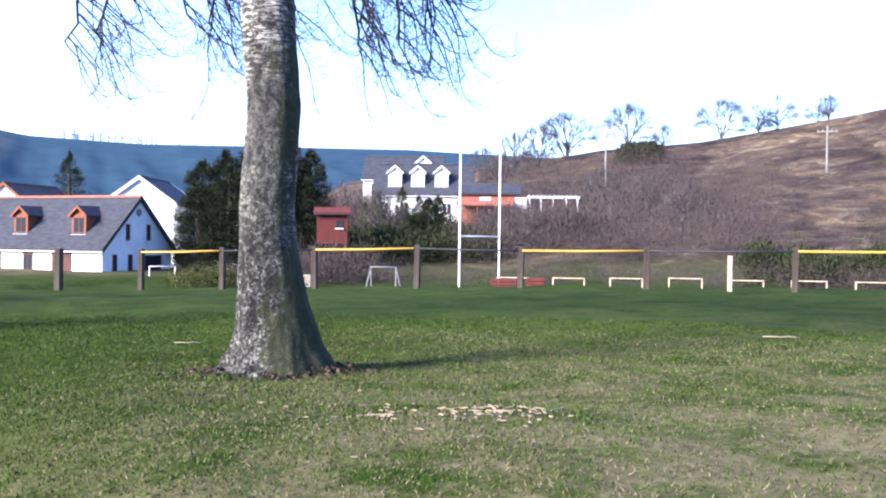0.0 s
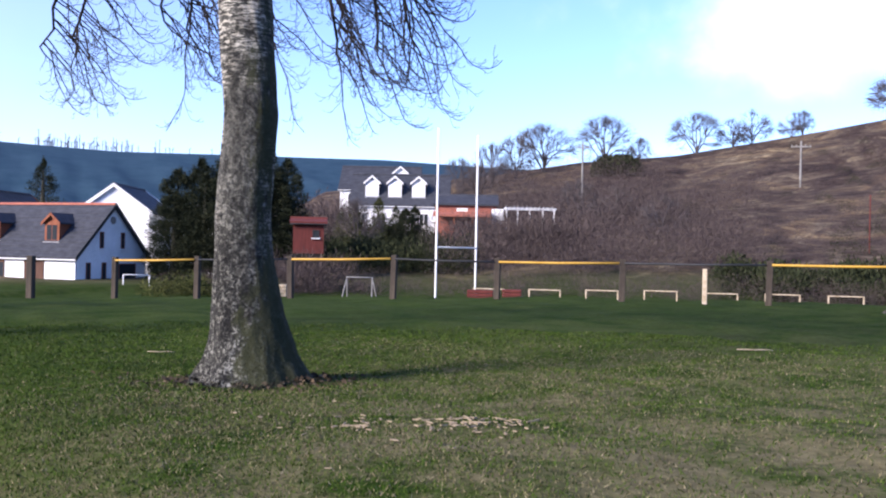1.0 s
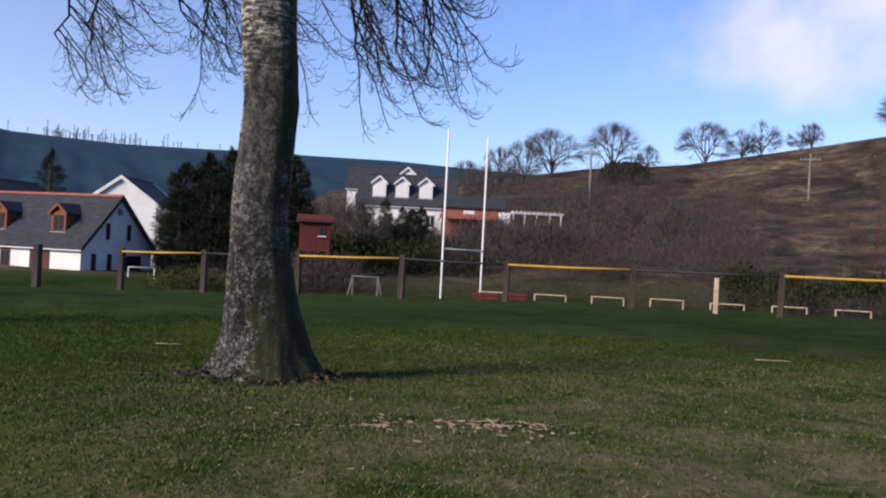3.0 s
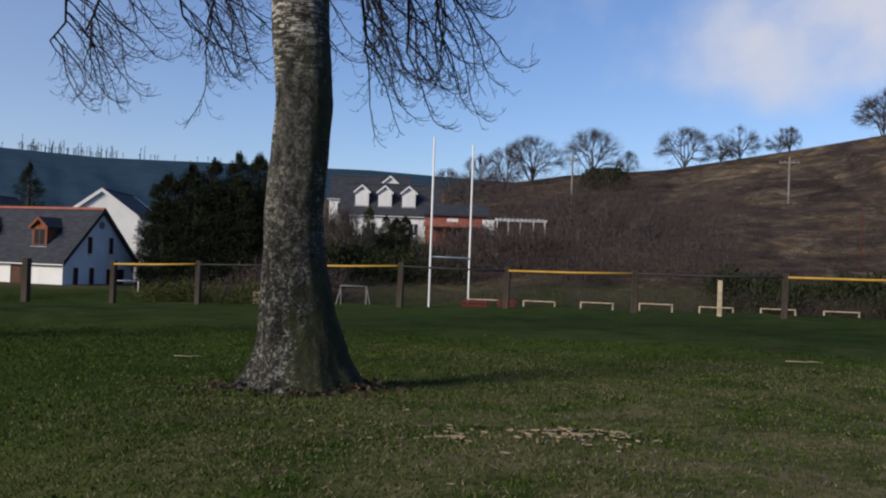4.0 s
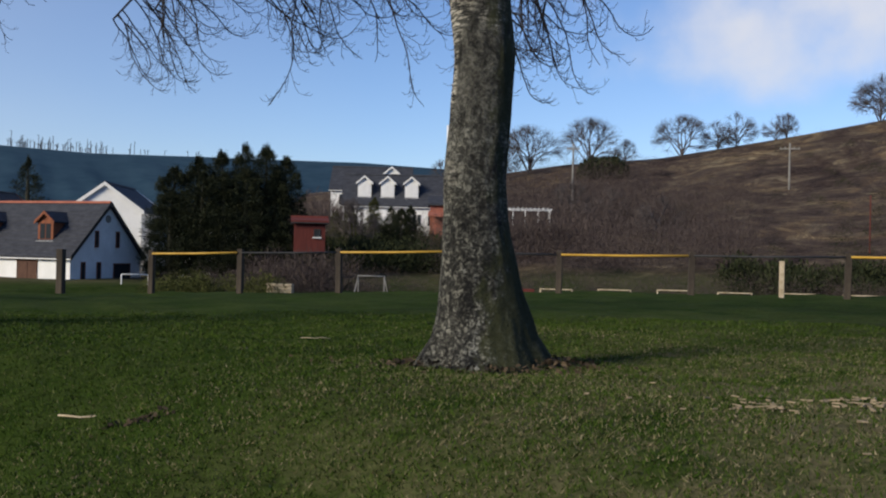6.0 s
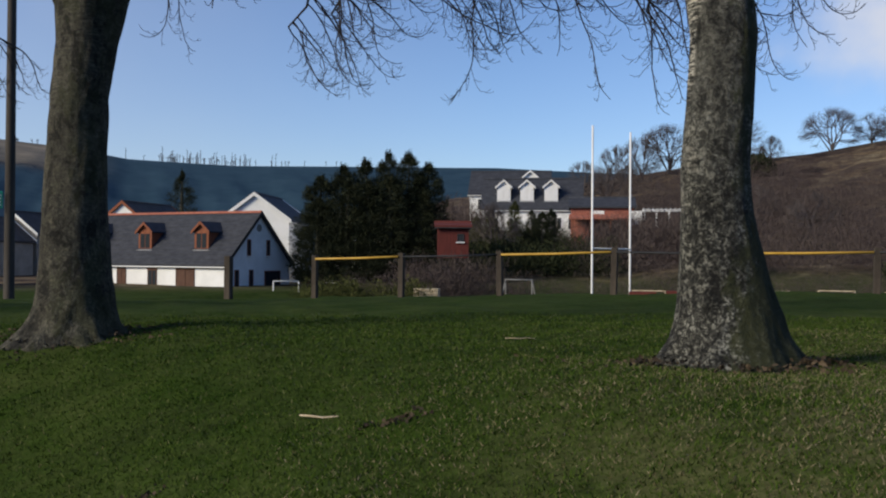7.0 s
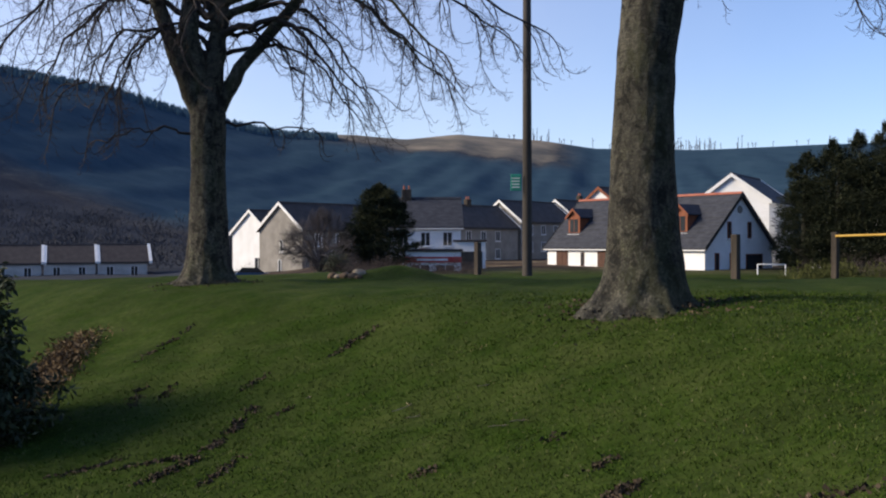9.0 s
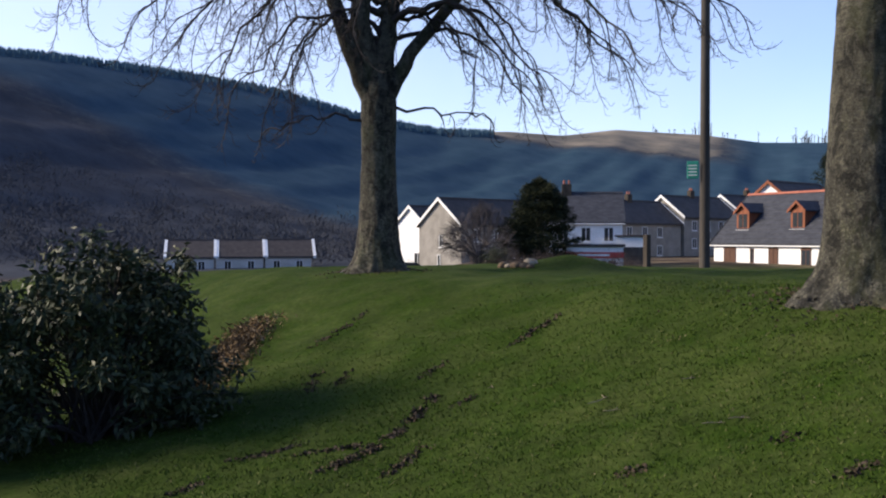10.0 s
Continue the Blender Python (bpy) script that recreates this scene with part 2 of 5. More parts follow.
# ---- mesh helpers ----
def mesh_object(name, verts, faces, mats, parent=None, smooth=False, index=None, label=""):
    me = bpy.data.meshes.new(name)
    me.from_pydata(verts, [], faces)
    for m in mats if isinstance(mats, (list, tuple)) else [mats]:
        me.materials.append(m)
    if index is not None:
        me.polygons.foreach_set("material_index", index)
    if smooth:
        me.polygons.foreach_set("use_smooth", [True] * len(me.polygons))
    ob = new(name, me)
    if parent:
        ob.parent = parent
    if label:
        ob["label"] = label
    return ob


def part(name, bm, mat, parent, label="", smooth=False):
    me = bpy.data.meshes.new(name)
    bm.to_mesh(me)
    bm.free()
    me.materials.append(mat)
    if smooth:
        me.polygons.foreach_set("use_smooth", [True] * len(me.polygons))
    ob = new(name, me)
    ob.parent = parent
    if label:
        ob["label"] = label
    return ob


def add_box(bm, lo, hi, bev=0.0):
    c = [(a + b) / 2 for a, b in zip(lo, hi)]
    s = [abs(b - a) for a, b in zip(lo, hi)]
    r = bmesh.ops.create_cube(bm, size=1.0, matrix=Matrix.Translation(c) @ Matrix.Diagonal((*s, 1)))
    if bev:
        es = list({e for v in r["verts"] for e in v.link_edges})
        bmesh.ops.bevel(bm, geom=es, offset=bev, segments=1, affect="EDGES", profile=0.5)
    return bm


def box(lo, hi, bev=0.0):
    return add_box(bmesh.new(), lo, hi, bev)


def prism(outline, y0, y1, axis="y"):
    """Extrudes an outline of (a, z) along y (or along x)."""
    bm = bmesh.new()
    n = len(outline)
    rings = []
    for d in (y0, y1):
        rings.append([bm.verts.new((a, d, z) if axis == "y" else (d, a, z)) for a, z in outline])
    bm.faces.new(rings[0])
    bm.faces.new(rings[1][::-1])
    for i in range(n):
        bm.faces.new((rings[0][i], rings[0][(i + 1) % n], rings[1][(i + 1) % n], rings[1][i]))
    bmesh.ops.recalc_face_normals(bm, faces=bm.faces)
    return bm


def tube_data(points, radii, sides, verts, faces, cap=True):
    """Appends a tube along the points to the lists."""
    up_ref = Vector((0.31, 0.17, 0.93)).normalized()
    start = len(verts)
    n = len(points)
    for i, (p, r) in enumerate(zip(points, radii)):
        d = (points[min(i + 1, n - 1)] - points[max(i - 1, 0)])
        d = d.normalized() if d.length > 1e-6 else Vector((0, 0, 1))
        s = d.cross(up_ref)
        s = s.normalized() if s.length > 0.05 else d.cross(Vector((1, 0, 0))).normalized()
        t = d.cross(s)
        for k in range(sides):
            a = 2 * math.pi * k / sides
            verts.append(tuple(p + (s * math.cos(a) + t * math.sin(a)) * r))
    for i in range(n - 1):
        for k in range(sides):
            a, b = start + i * sides + k, start + i * sides + (k + 1) % sides
            faces.append((a, b, b + sides, a + sides))
    if cap:
        faces.append(tuple(range(start + (n - 1) * sides, start + n * sides)))


def empty(name, m, label, category, group=""):
    ob = new(name)
    ob.matrix_world = m
    return tagged(ob, label, category, group)


# ---- the lie of the land ----
def smooth01(v):
    v = np.clip(v, 0, 1)
    return v * v * (3 - 2 * v)


CX, CY = 5.0, -24.0


def rolling(x, y, f, seed):
    return (np.sin(x * f + seed) * np.cos(y * f * 1.13 + seed * 2.1) + 0.5 * np.sin(x * f * 2.3 + y * f * 1.7 + seed * 3.7)
            + 0.3 * np.cos(x * f * 4.1 - y * f * 3.3 + seed))


def height(x, y):
    x, y = np.asarray(x, float), np.asarray(y, float)
    # the park's plateau
    z = 0.012 * np.clip(x, -15, 12) + 0.16 * np.exp(-((y + 20) / 2.2) ** 2) * smooth01((x + 1) / 5)
    # the bank that falls away to the south
    edge = np.interp(x, [-40, -15, -10, -5.5, -2, 2, 5.5, 9.5, 30], [-13.5, -16.4, -16.0, -15.7, -16.4, -17.8, -21.0, -23.2, -26])
    steep = np.interp(x, [-2, 2.5, 4.5, 7.5, 14], [0.5, 0.22, 0.2, 0.14, 0.1])
    d = edge - y
    d = np.where(d > 6, d, np.log1p(np.exp(np.clip(d * 2.2, -40, 20))) / 2.2)
    z = z - 2.2 * (1 - np.exp(-steep * d / 2.2))
    # the lawn sinks to the west, the playing field lies lower to the north
    z = z - 1.3 * smooth01((-x - 15) / 32)
    crest = np.interp(x, [-60, -30, -16, -10, 40], [-4, -3, -1.5, 0.9, 0.9])
    z = np.where(y > crest, z + (-1.6 - z) * smooth01((y - crest) / 9), z)
    z = z - 0.019 * np.clip(4 - x, 0, 15) * smooth01((y + 9) / 8) * (x > -30)
    # the mound by the tree
    z = z + 0.3 * np.exp(-((x + 12.3) / 0.9) ** 2 - ((y + 11.4) / 0.9) ** 2)
    z = z + 0.025 * rolling(x, y, 1.1, 0.7) + 0.012 * rolling(x, y, 3.3, 2.0)
    # the hills, by how high they stand seen from the park
    dx, dy = x - CX, y - CY
    r = np.hypot(dx, dy) + 1e-6
    az = np.degrees(np.arctan2(dx, dy))
    low = np.degrees(np.arctan2(-np.interp(az, [-130, -64, -55, 180], [6.2, 6.2, 2.7, 2.7]), r))
    far_el = np.interp(az, [-180, -110, -79, -73, -67, -62, -57, -53, -50, -47, -42, -39, -33, -27, -18, -10, 20, 180],
                       [6, 9.55, 9.6, 9.2, 8.5, 7.2, 6.3, 6.25, 6.0, 6.3, 5.9, 5.4, 5.2, 5.3, 5.3, 4.9, 5, 6])
    far_r0 = np.interp(az, [-180, -84, -40, -20, 180], [110, 110, 205, 230, 230])
    far_r1 = np.interp(az, [-180, -84, -42, -20, 180], [420, 430, 900, 950, 950])
    near_el = np.interp(az, [-28, -21, -11, -6, -0.5, 7.3, 11.5, 15.5, 25, 60, 110], [-1.3, 3.4, 4.6, 5.4, 5.8, 7.05, 7.75, 8.45, 9.2, 9, 0])
    ripple = 0.16 * rolling(x, y, 0.05, 1.0) + 0.10 * rolling(x, y, 0.13, 4.0)
    t1 = smooth01((r - far_r0) / (far_r1 - far_r0))
    t2 = np.clip((r - 68) / (205 - 68), 0, 1) ** 0.8
    e1 = low + (far_el - low) * t1 + ripple * t1 * (1 - t1) * 4
    e2 = np.where(near_el > low, low + (near_el - low) * t2 + ripple * t2 * (1 - t2) * 4, low)
    e1 = np.where(r > far_r1, far_el - (r - far_r1) / 400, e1)
    e2 = np.where(r > 205, near_el - (r - 205) / 60, e2)
    e = np.maximum(e1, e2)
    hill = 1.05 + r * np.tan(np.radians(np.maximum(e, -6)))
    k = smooth01((r - 62) / 14)
    return z * (1 - k) + hill * k


def gz(x, y):
    return float(height(x, y))


radii = [0.0]
step = 0.16
while radii[-1] < 2600:
    radii.append(radii[-1] + max(step, radii[-1] * 0.022))
angles = list(np.arange(-112, 42, 0.42)) + list(np.arange(42, 248, 4.0))
R, A = np.meshgrid(radii[1:], np.radians(angles), indexing="ij")
GX, GY = CX + R * np.sin(A), CY + R * np.cos(A)
GZ = height(GX, GY)
nr, na = R.shape
gverts = np.column_stack([GX.ravel(), GY.ravel(), GZ.ravel()])
gverts = np.vstack([gverts, [[CX, CY, gz(CX, CY)]]])
ii, jj = np.meshgrid(np.arange(nr - 1), np.arange(na), indexing="ij")
j2 = (jj + 1) % na
quads = np.stack([ii * na + jj, (ii + 1) * na + jj, (ii + 1) * na + j2, ii * na + j2], -1).reshape(-1, 4)
gfaces = [tuple(q) for q in quads.tolist()] + [(nr * na, j, (j + 1) % na) for j in range(na)]
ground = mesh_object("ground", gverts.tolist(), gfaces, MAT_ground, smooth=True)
tagged(ground, "mown winter park turf with a falling bank and hillsides behind", "ground", kind="structure")
azd = np.degrees(A)
azd = np.where(azd > 180, azd - 360, azd)
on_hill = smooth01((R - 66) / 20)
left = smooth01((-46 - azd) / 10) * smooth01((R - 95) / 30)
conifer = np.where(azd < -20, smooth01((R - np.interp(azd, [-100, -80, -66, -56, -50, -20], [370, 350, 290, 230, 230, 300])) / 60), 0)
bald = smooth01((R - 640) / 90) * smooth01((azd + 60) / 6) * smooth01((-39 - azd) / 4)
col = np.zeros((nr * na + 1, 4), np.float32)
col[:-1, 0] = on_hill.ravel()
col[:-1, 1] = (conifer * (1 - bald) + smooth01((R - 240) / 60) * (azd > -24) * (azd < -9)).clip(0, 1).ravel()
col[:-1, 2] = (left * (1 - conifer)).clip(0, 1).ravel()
col[:, 3] = 0.1
col[:-1, 3] = (0.1 + 0.9 * smooth01((GX - 2.8) / 3.6) * np.exp(-((GY + 19.0) / 6.0) ** 2)).ravel()
# bleached moor grass on the bald crown, with tongues running down into the plantation
tongue = 0.5 + 0.22 * rolling(GX, GY, 0.011, 2.0) + 0.16 * rolling(GX, GY, 0.027, 0.4)
moor = (bald * 0.55 + 0.35 * tongue) * smooth01((R - 420) / 120) * smooth01((azd + 62) / 5) * smooth01((-33 - azd) / 8)
mo = ground.data.attributes.new("moor", "FLOAT", "POINT")
mo.data.foreach_set("value", np.append(moor.ravel(), 0).astype(np.float32))
att = ground.data.color_attributes.new("cover", "FLOAT_COLOR", "POINT")
att.data.foreach_set("color", col.ravel())


# ---- trees ----
def trunk_mesh(axis, radii_at, flare, roots, seed, sides=88, dz=0.04, top=None):
    """A trunk of stacked rings; axis gives its centre line, radii_at its girth, flare the spread of the root foot."""
    verts, faces = [], []
    z = -0.35
    zs = []
    while z < top:
        zs.append(z)
        z += dz if z < 4 else dz * 4
    for zz in zs:
        cx, cy = axis(zz)
        r = radii_at(max(zz, 0))
        for k in range(sides):
            a = 2 * math.pi * k / sides
            root = sum(w * max(0.0, math.cos(a - ra)) ** sharp for ra, w, sharp in roots)
            foot = flare * (0.2 + root) * math.exp(-max(zz, -0.1) / 0.17)
            ca, sa = math.cos(a), math.sin(a)
            lump = noise.noise(Vector((ca * 1.3, sa * 1.3, zz * 1.1)) + Vector((seed, 0, 0)))
            fine = noise.noise(Vector((ca * 5, sa * 5, zz * 4)) + Vector((0, seed, 0)))
            flake = abs(noise.noise(Vector((ca * 11, sa * 11, zz * 8 + seed))))
            rr = r * (1 + 0.05 * lump + 0.03 * fine - 0.035 * flake * math.exp(-max(zz, 0) / 1.6)) + foot * (1 + 0.5 * fine)
            verts.append((cx + rr * ca, cy + rr * sa, zz))
    n = len(zs)
    for i in range(n - 1):
        for k in range(sides):
            a, b = i * sides + k, i * sides + (k + 1) % sides
            faces.append((a, b, b + sides, a + sides))
    faces.append(tuple(range((n - 1) * sides, n * sides)))
    return verts, faces


def bend(points, radii, count=14):
    """A smooth limb through a few points, with its girth."""
    n = len(points) - 1
    pts, rad = [], []
    for i in range(count + 1):
        u = i / count * n
        k = min(int(u), n - 1)
        t = u - k
        p0, p1, p2, p3 = points[max(k - 1, 0)], points[k], points[k + 1], points[min(k + 2, n)]
        pts.append(0.5 * (2 * p1 + (p2 - p0) * t + (2 * p0 - 5 * p1 + 4 * p2 - p3) * t * t + (3 * p1 - p0 - 3 * p2 + p3) * t ** 3))
        rad.append(radii[k] + (radii[k + 1] - radii[k]) * t)
    return pts, rad


def shoot(rng, start, way, length, radius, level, out, droop=2.7, curl=4.6):
    """A hanging shoot: it arcs over, hangs, and turns up at its tip, with side shoots of the same habit."""
    n = max(5, int(length / 0.085))
    d, p = way.normalized(), start.copy()
    ph, sway = rng.random() * 6.28, Vector((rng.gauss(0, 1), rng.gauss(0, 1), 0)) * 0.9
    pts, rad = [p.copy()], [radius]
    for i in range(n):
        f = (i + 1) / n
        pull = -droop if f < 0.55 else (curl if f > 0.66 else 0.0)
        d = (d + (Vector((0, 0, pull)) + sway * math.sin(ph + f * 7)) / n + Vector((rng.gauss(0, 1), rng.gauss(0, 1), rng.gauss(0, 1))) * 0.085).normalized()
        p = p + d * (length / n)
        pts.append(p.copy())
        rad.append(max(radius * (1 - 0.7 * f), 0.0034))
    out.append((pts, rad))
    if level == 0:
        return
    m = int(length / (0.135 if level > 1 else 0.15))
    for k in range(m):
        f = 0.12 + 0.83 * (k + rng.random() * 0.7) / max(m, 1)
        i = min(int(f * n), n - 1)
        along = (pts[i + 1] - pts[i]).normalized()
        side = along.cross(Vector((rng.gauss(0, 1), rng.gauss(0, 1), rng.gauss(0, 0.5)))).normalized()
        shoot(rng, pts[i], along * 0.72 + side * 0.7, length * rng.uniform(0.16, 0.36) * (1.15 - 0.5 * f), max(rad[i] * 0.6, 0.0045), level - 1, out, droop * 0.55, curl * 0.75)


def park_tree(x, y, axis, radii_at, flare, roots, seed, top, boughs, bark, label, sweep=(0, 0, 0), droop=2.7):
    """boughs: (points from the trunk outwards, girth at each, number of hanging shoots, their length, where they begin)."""
    rng = random.Random(seed)
    root = empty("tree", Matrix.Translation((x, y, gz(x, y))), label, "tree")
    v, f = trunk_mesh(axis, radii_at, flare, roots, seed, top=top)
    mesh_object("trunk", v, f, bark, root, smooth=True)
    for points, girths, count, (short, long_), begin in boughs:
        pts, rad = bend([Vector(q) for q in points], girths)
        v, f = [], []
        for i in range(1, len(pts) - 1):
            pts[i] = pts[i] + Vector((rng.gauss(0, 1), rng.gauss(0, 1), rng.gauss(0, 1))) * (0.05 if girths[0] < 0.12 else 0.014)
        tube_data(pts, rad, 10, v, f)
        limb = mesh_object("limb", v, f, bark if girths[0] > 0.09 else MAT_twig, root, smooth=True)
        sprays = []
        last = len(pts) - 1
        for k in range(count):
            u = begin + (1 - begin) * (k + rng.random()) / count
            i = min(int(u * last), last - 1)
            along = (pts[i + 1] - pts[i]).normalized()
            side = along.cross(Vector((rng.gauss(0, 0.4), rng.gauss(0, 0.4), 1))).normalized() * rng.choice((-1, 1))
            shoot(rng, pts[i].lerp(pts[i + 1], rng.random()), along * 0.6 + side * rng.uniform(0.2, 0.9) + Vector((0, 0, rng.uniform(-0.2, 0.3))) + Vector(sweep),
                  rng.uniform(short, long_), min(0.0145, rad[i] * 0.7), 2, sprays, droop)
        if count:
            shoot(rng, pts[-1], (pts[-1] - pts[-2]).normalized() + Vector(sweep), rng.uniform(short, long_), min(rad[-1], 0.0145), 2, sprays, droop)
            v, f = [], []
            for sp, sr in sprays:
                tube_data(sp, sr, 5 if sr[0] > 0.01 else 3, v, f, cap=False)
            mesh_object("twig_spray", v, f, MAT_twig, limb, smooth=True)["kind"] = "stuff"
    return root


def lean(points):
    zs = [p[0] for p in points]
    def axis(z):
        return (float(np.interp(z, zs, [p[1] for p in points])), float(np.interp(z, zs, [p[2] for p in points])))
    return axis


def girth(points):
    return lambda z: float(np.interp(z, [p[0] for p in points], [p[1] for p in points]))


def reach(h, end, rise, girth0=0.09):
    """A bough that climbs from the trunk at height h and sinks to its end."""
    a, b = Vector((0, 0, h)), Vector(end)
    up_ = Vector((0, 0, rise))
    return [a, a.lerp(b, 0.3) + up_ * 0.8, a.lerp(b, 0.65) + up_, b], [girth0, girth0 * 0.7, girth0 * 0.4, 0.015]


def hung(h, end, rise, count, span, begin=0.5, girth0=0.09):
    return (*reach(h, end, rise, girth0), count, span, begin)


park_tree(4.13, -17.18, lean([(0, 0.04, 0), (0.38, 0.02, 0), (0.63, -0.015, 0), (1.03, -0.06, 0), (1.4, -0.08, 0), (1.85, -0.045, 0), (2.3, -0.02, 0), (2.75, -0.07, 0.01), (3.3, -0.12, 0.02), (8, -0.1, 0.3)]),
          girth([(0, 0.385), (0.2, 0.36), (0.38, 0.335), (0.6, 0.305), (0.86, 0.272), (1.1, 0.247), (1.45, 0.236), (2.0, 0.23), (3.2, 0.226), (6, 0.16), (9, 0.06)]),
          0.19, [(3.5, 0.7, 9), (0.2, 0.8, 8), (4.5, 0.4, 12), (5.3, 0.5, 10), (1.5, 0.7, 8), (2.6, 0.5, 9)], 11, 8.5,
          [hung(4.9, (-7.9, 7.6, 4.7), 0.9, 11, (1.2, 2.1), 0.74), hung(4.7, (-6.6, 6.7, 4.6), 1.0, 10, (1.1, 2.0), 0.8), hung(5.2, (-4.8, 6.6, 4.8), 0.9, 10, (1.2, 2.0), 0.72),
           hung(4.6, (-4.0, 5.9, 4.5), 1.0, 12, (1.1, 2.0), 0.68), hung(4.8, (-2.8, 5.7, 4.6), 0.9, 11, (1.1, 2.1), 0.6), hung(5.3, (-1.9, 6.9, 4.6), 0.8, 11, (1.1, 2.1), 0.6),
           hung(4.5, (-1.5, 5.8, 4.0), 1.1, 13, (1.1, 2.0), 0.6), hung(4.9, (-0.9, 5.9, 4.0), 1.1, 12, (1.1, 2.0), 0.62), hung(4.7, (0.0, 4.6, 4.5), 0.8, 9, (1.0, 1.8), 0.6),
           hung(4.4, (-0.5, 6.3, 4.3), 1.1, 10, (1.1, 1.9), 0.62), hung(5.6, (-0.2, 4.6, 5.1), 0.7, 5, (1.0, 1.5), 0.65), hung(5.8, (-9.3, 5.9, 5.4), 0.9, 5, (1.0, 1.7), 0.75), hung(5.6, (-2.5, -3.0, 7.4), 0.7, 4, (0.8, 1.2), 0.6)],
          MAT_bark1, "pale grey-barked park tree with bare drooping twigs on turf", sweep=(0.95, 0.15, -0.6), droop=1.3)
park_tree(-3.12, -15.4, lean([(0, -0.03, 0), (0.45, 0, 0), (1.5, -0.01, 0), (2.1, 0.0, 0), (2.7, 0.03, 0), (3.3, 0.09, 0.05), (9, 0.5, 0.4)]),
          girth([(0, 0.46), (0.2, 0.44), (0.45, 0.42), (0.88, 0.385), (1.5, 0.35), (2.1, 0.325), (2.7, 0.318), (3.3, 0.33), (3.9, 0.42), (4.4, 0.38), (6, 0.2), (9, 0.08)]),
          0.19, [(3.9, 0.5, 9), (5.05, 0.9, 22), (5.75, 0.95, 20), (0.3, 0.9, 12), (2.2, 0.6, 8), (4.4, 0.5, 16)], 23, 9,
          [([(0, 0, 3.8), (-0.5, -0.35, 4.9), (-0.9, -0.7, 6.6), (-1.2, -0.9, 8.8)], [0.28, 0.22, 0.15, 0.05], 3, (0.8, 1.2), 0.7),
           ([(0.1, 0.05, 3.8), (0.65, 0.45, 4.9), (1.1, 0.8, 6.6), (1.4, 1.0, 8.8)], [0.28, 0.22, 0.15, 0.05], 3, (0.8, 1.2), 0.7),
           hung(4.6, (2.3, -1.3, 4.1), 0.5, 3, (1.0, 1.5), 0.8), hung(4.9, (1.8, -2.4, 4.5), 0.5, 2, (0.8, 1.2), 0.8),
           hung(5.4, (-2.4, 2.6, 5.8), 0.6, 4, (1.0, 1.6), 0.6), hung(5.6, (2.6, 3.4, 5.6), 0.6, 4, (1.0, 1.6), 0.6)],
          MAT_bark2, "stout brown-barked park tree with split root foot on turf")
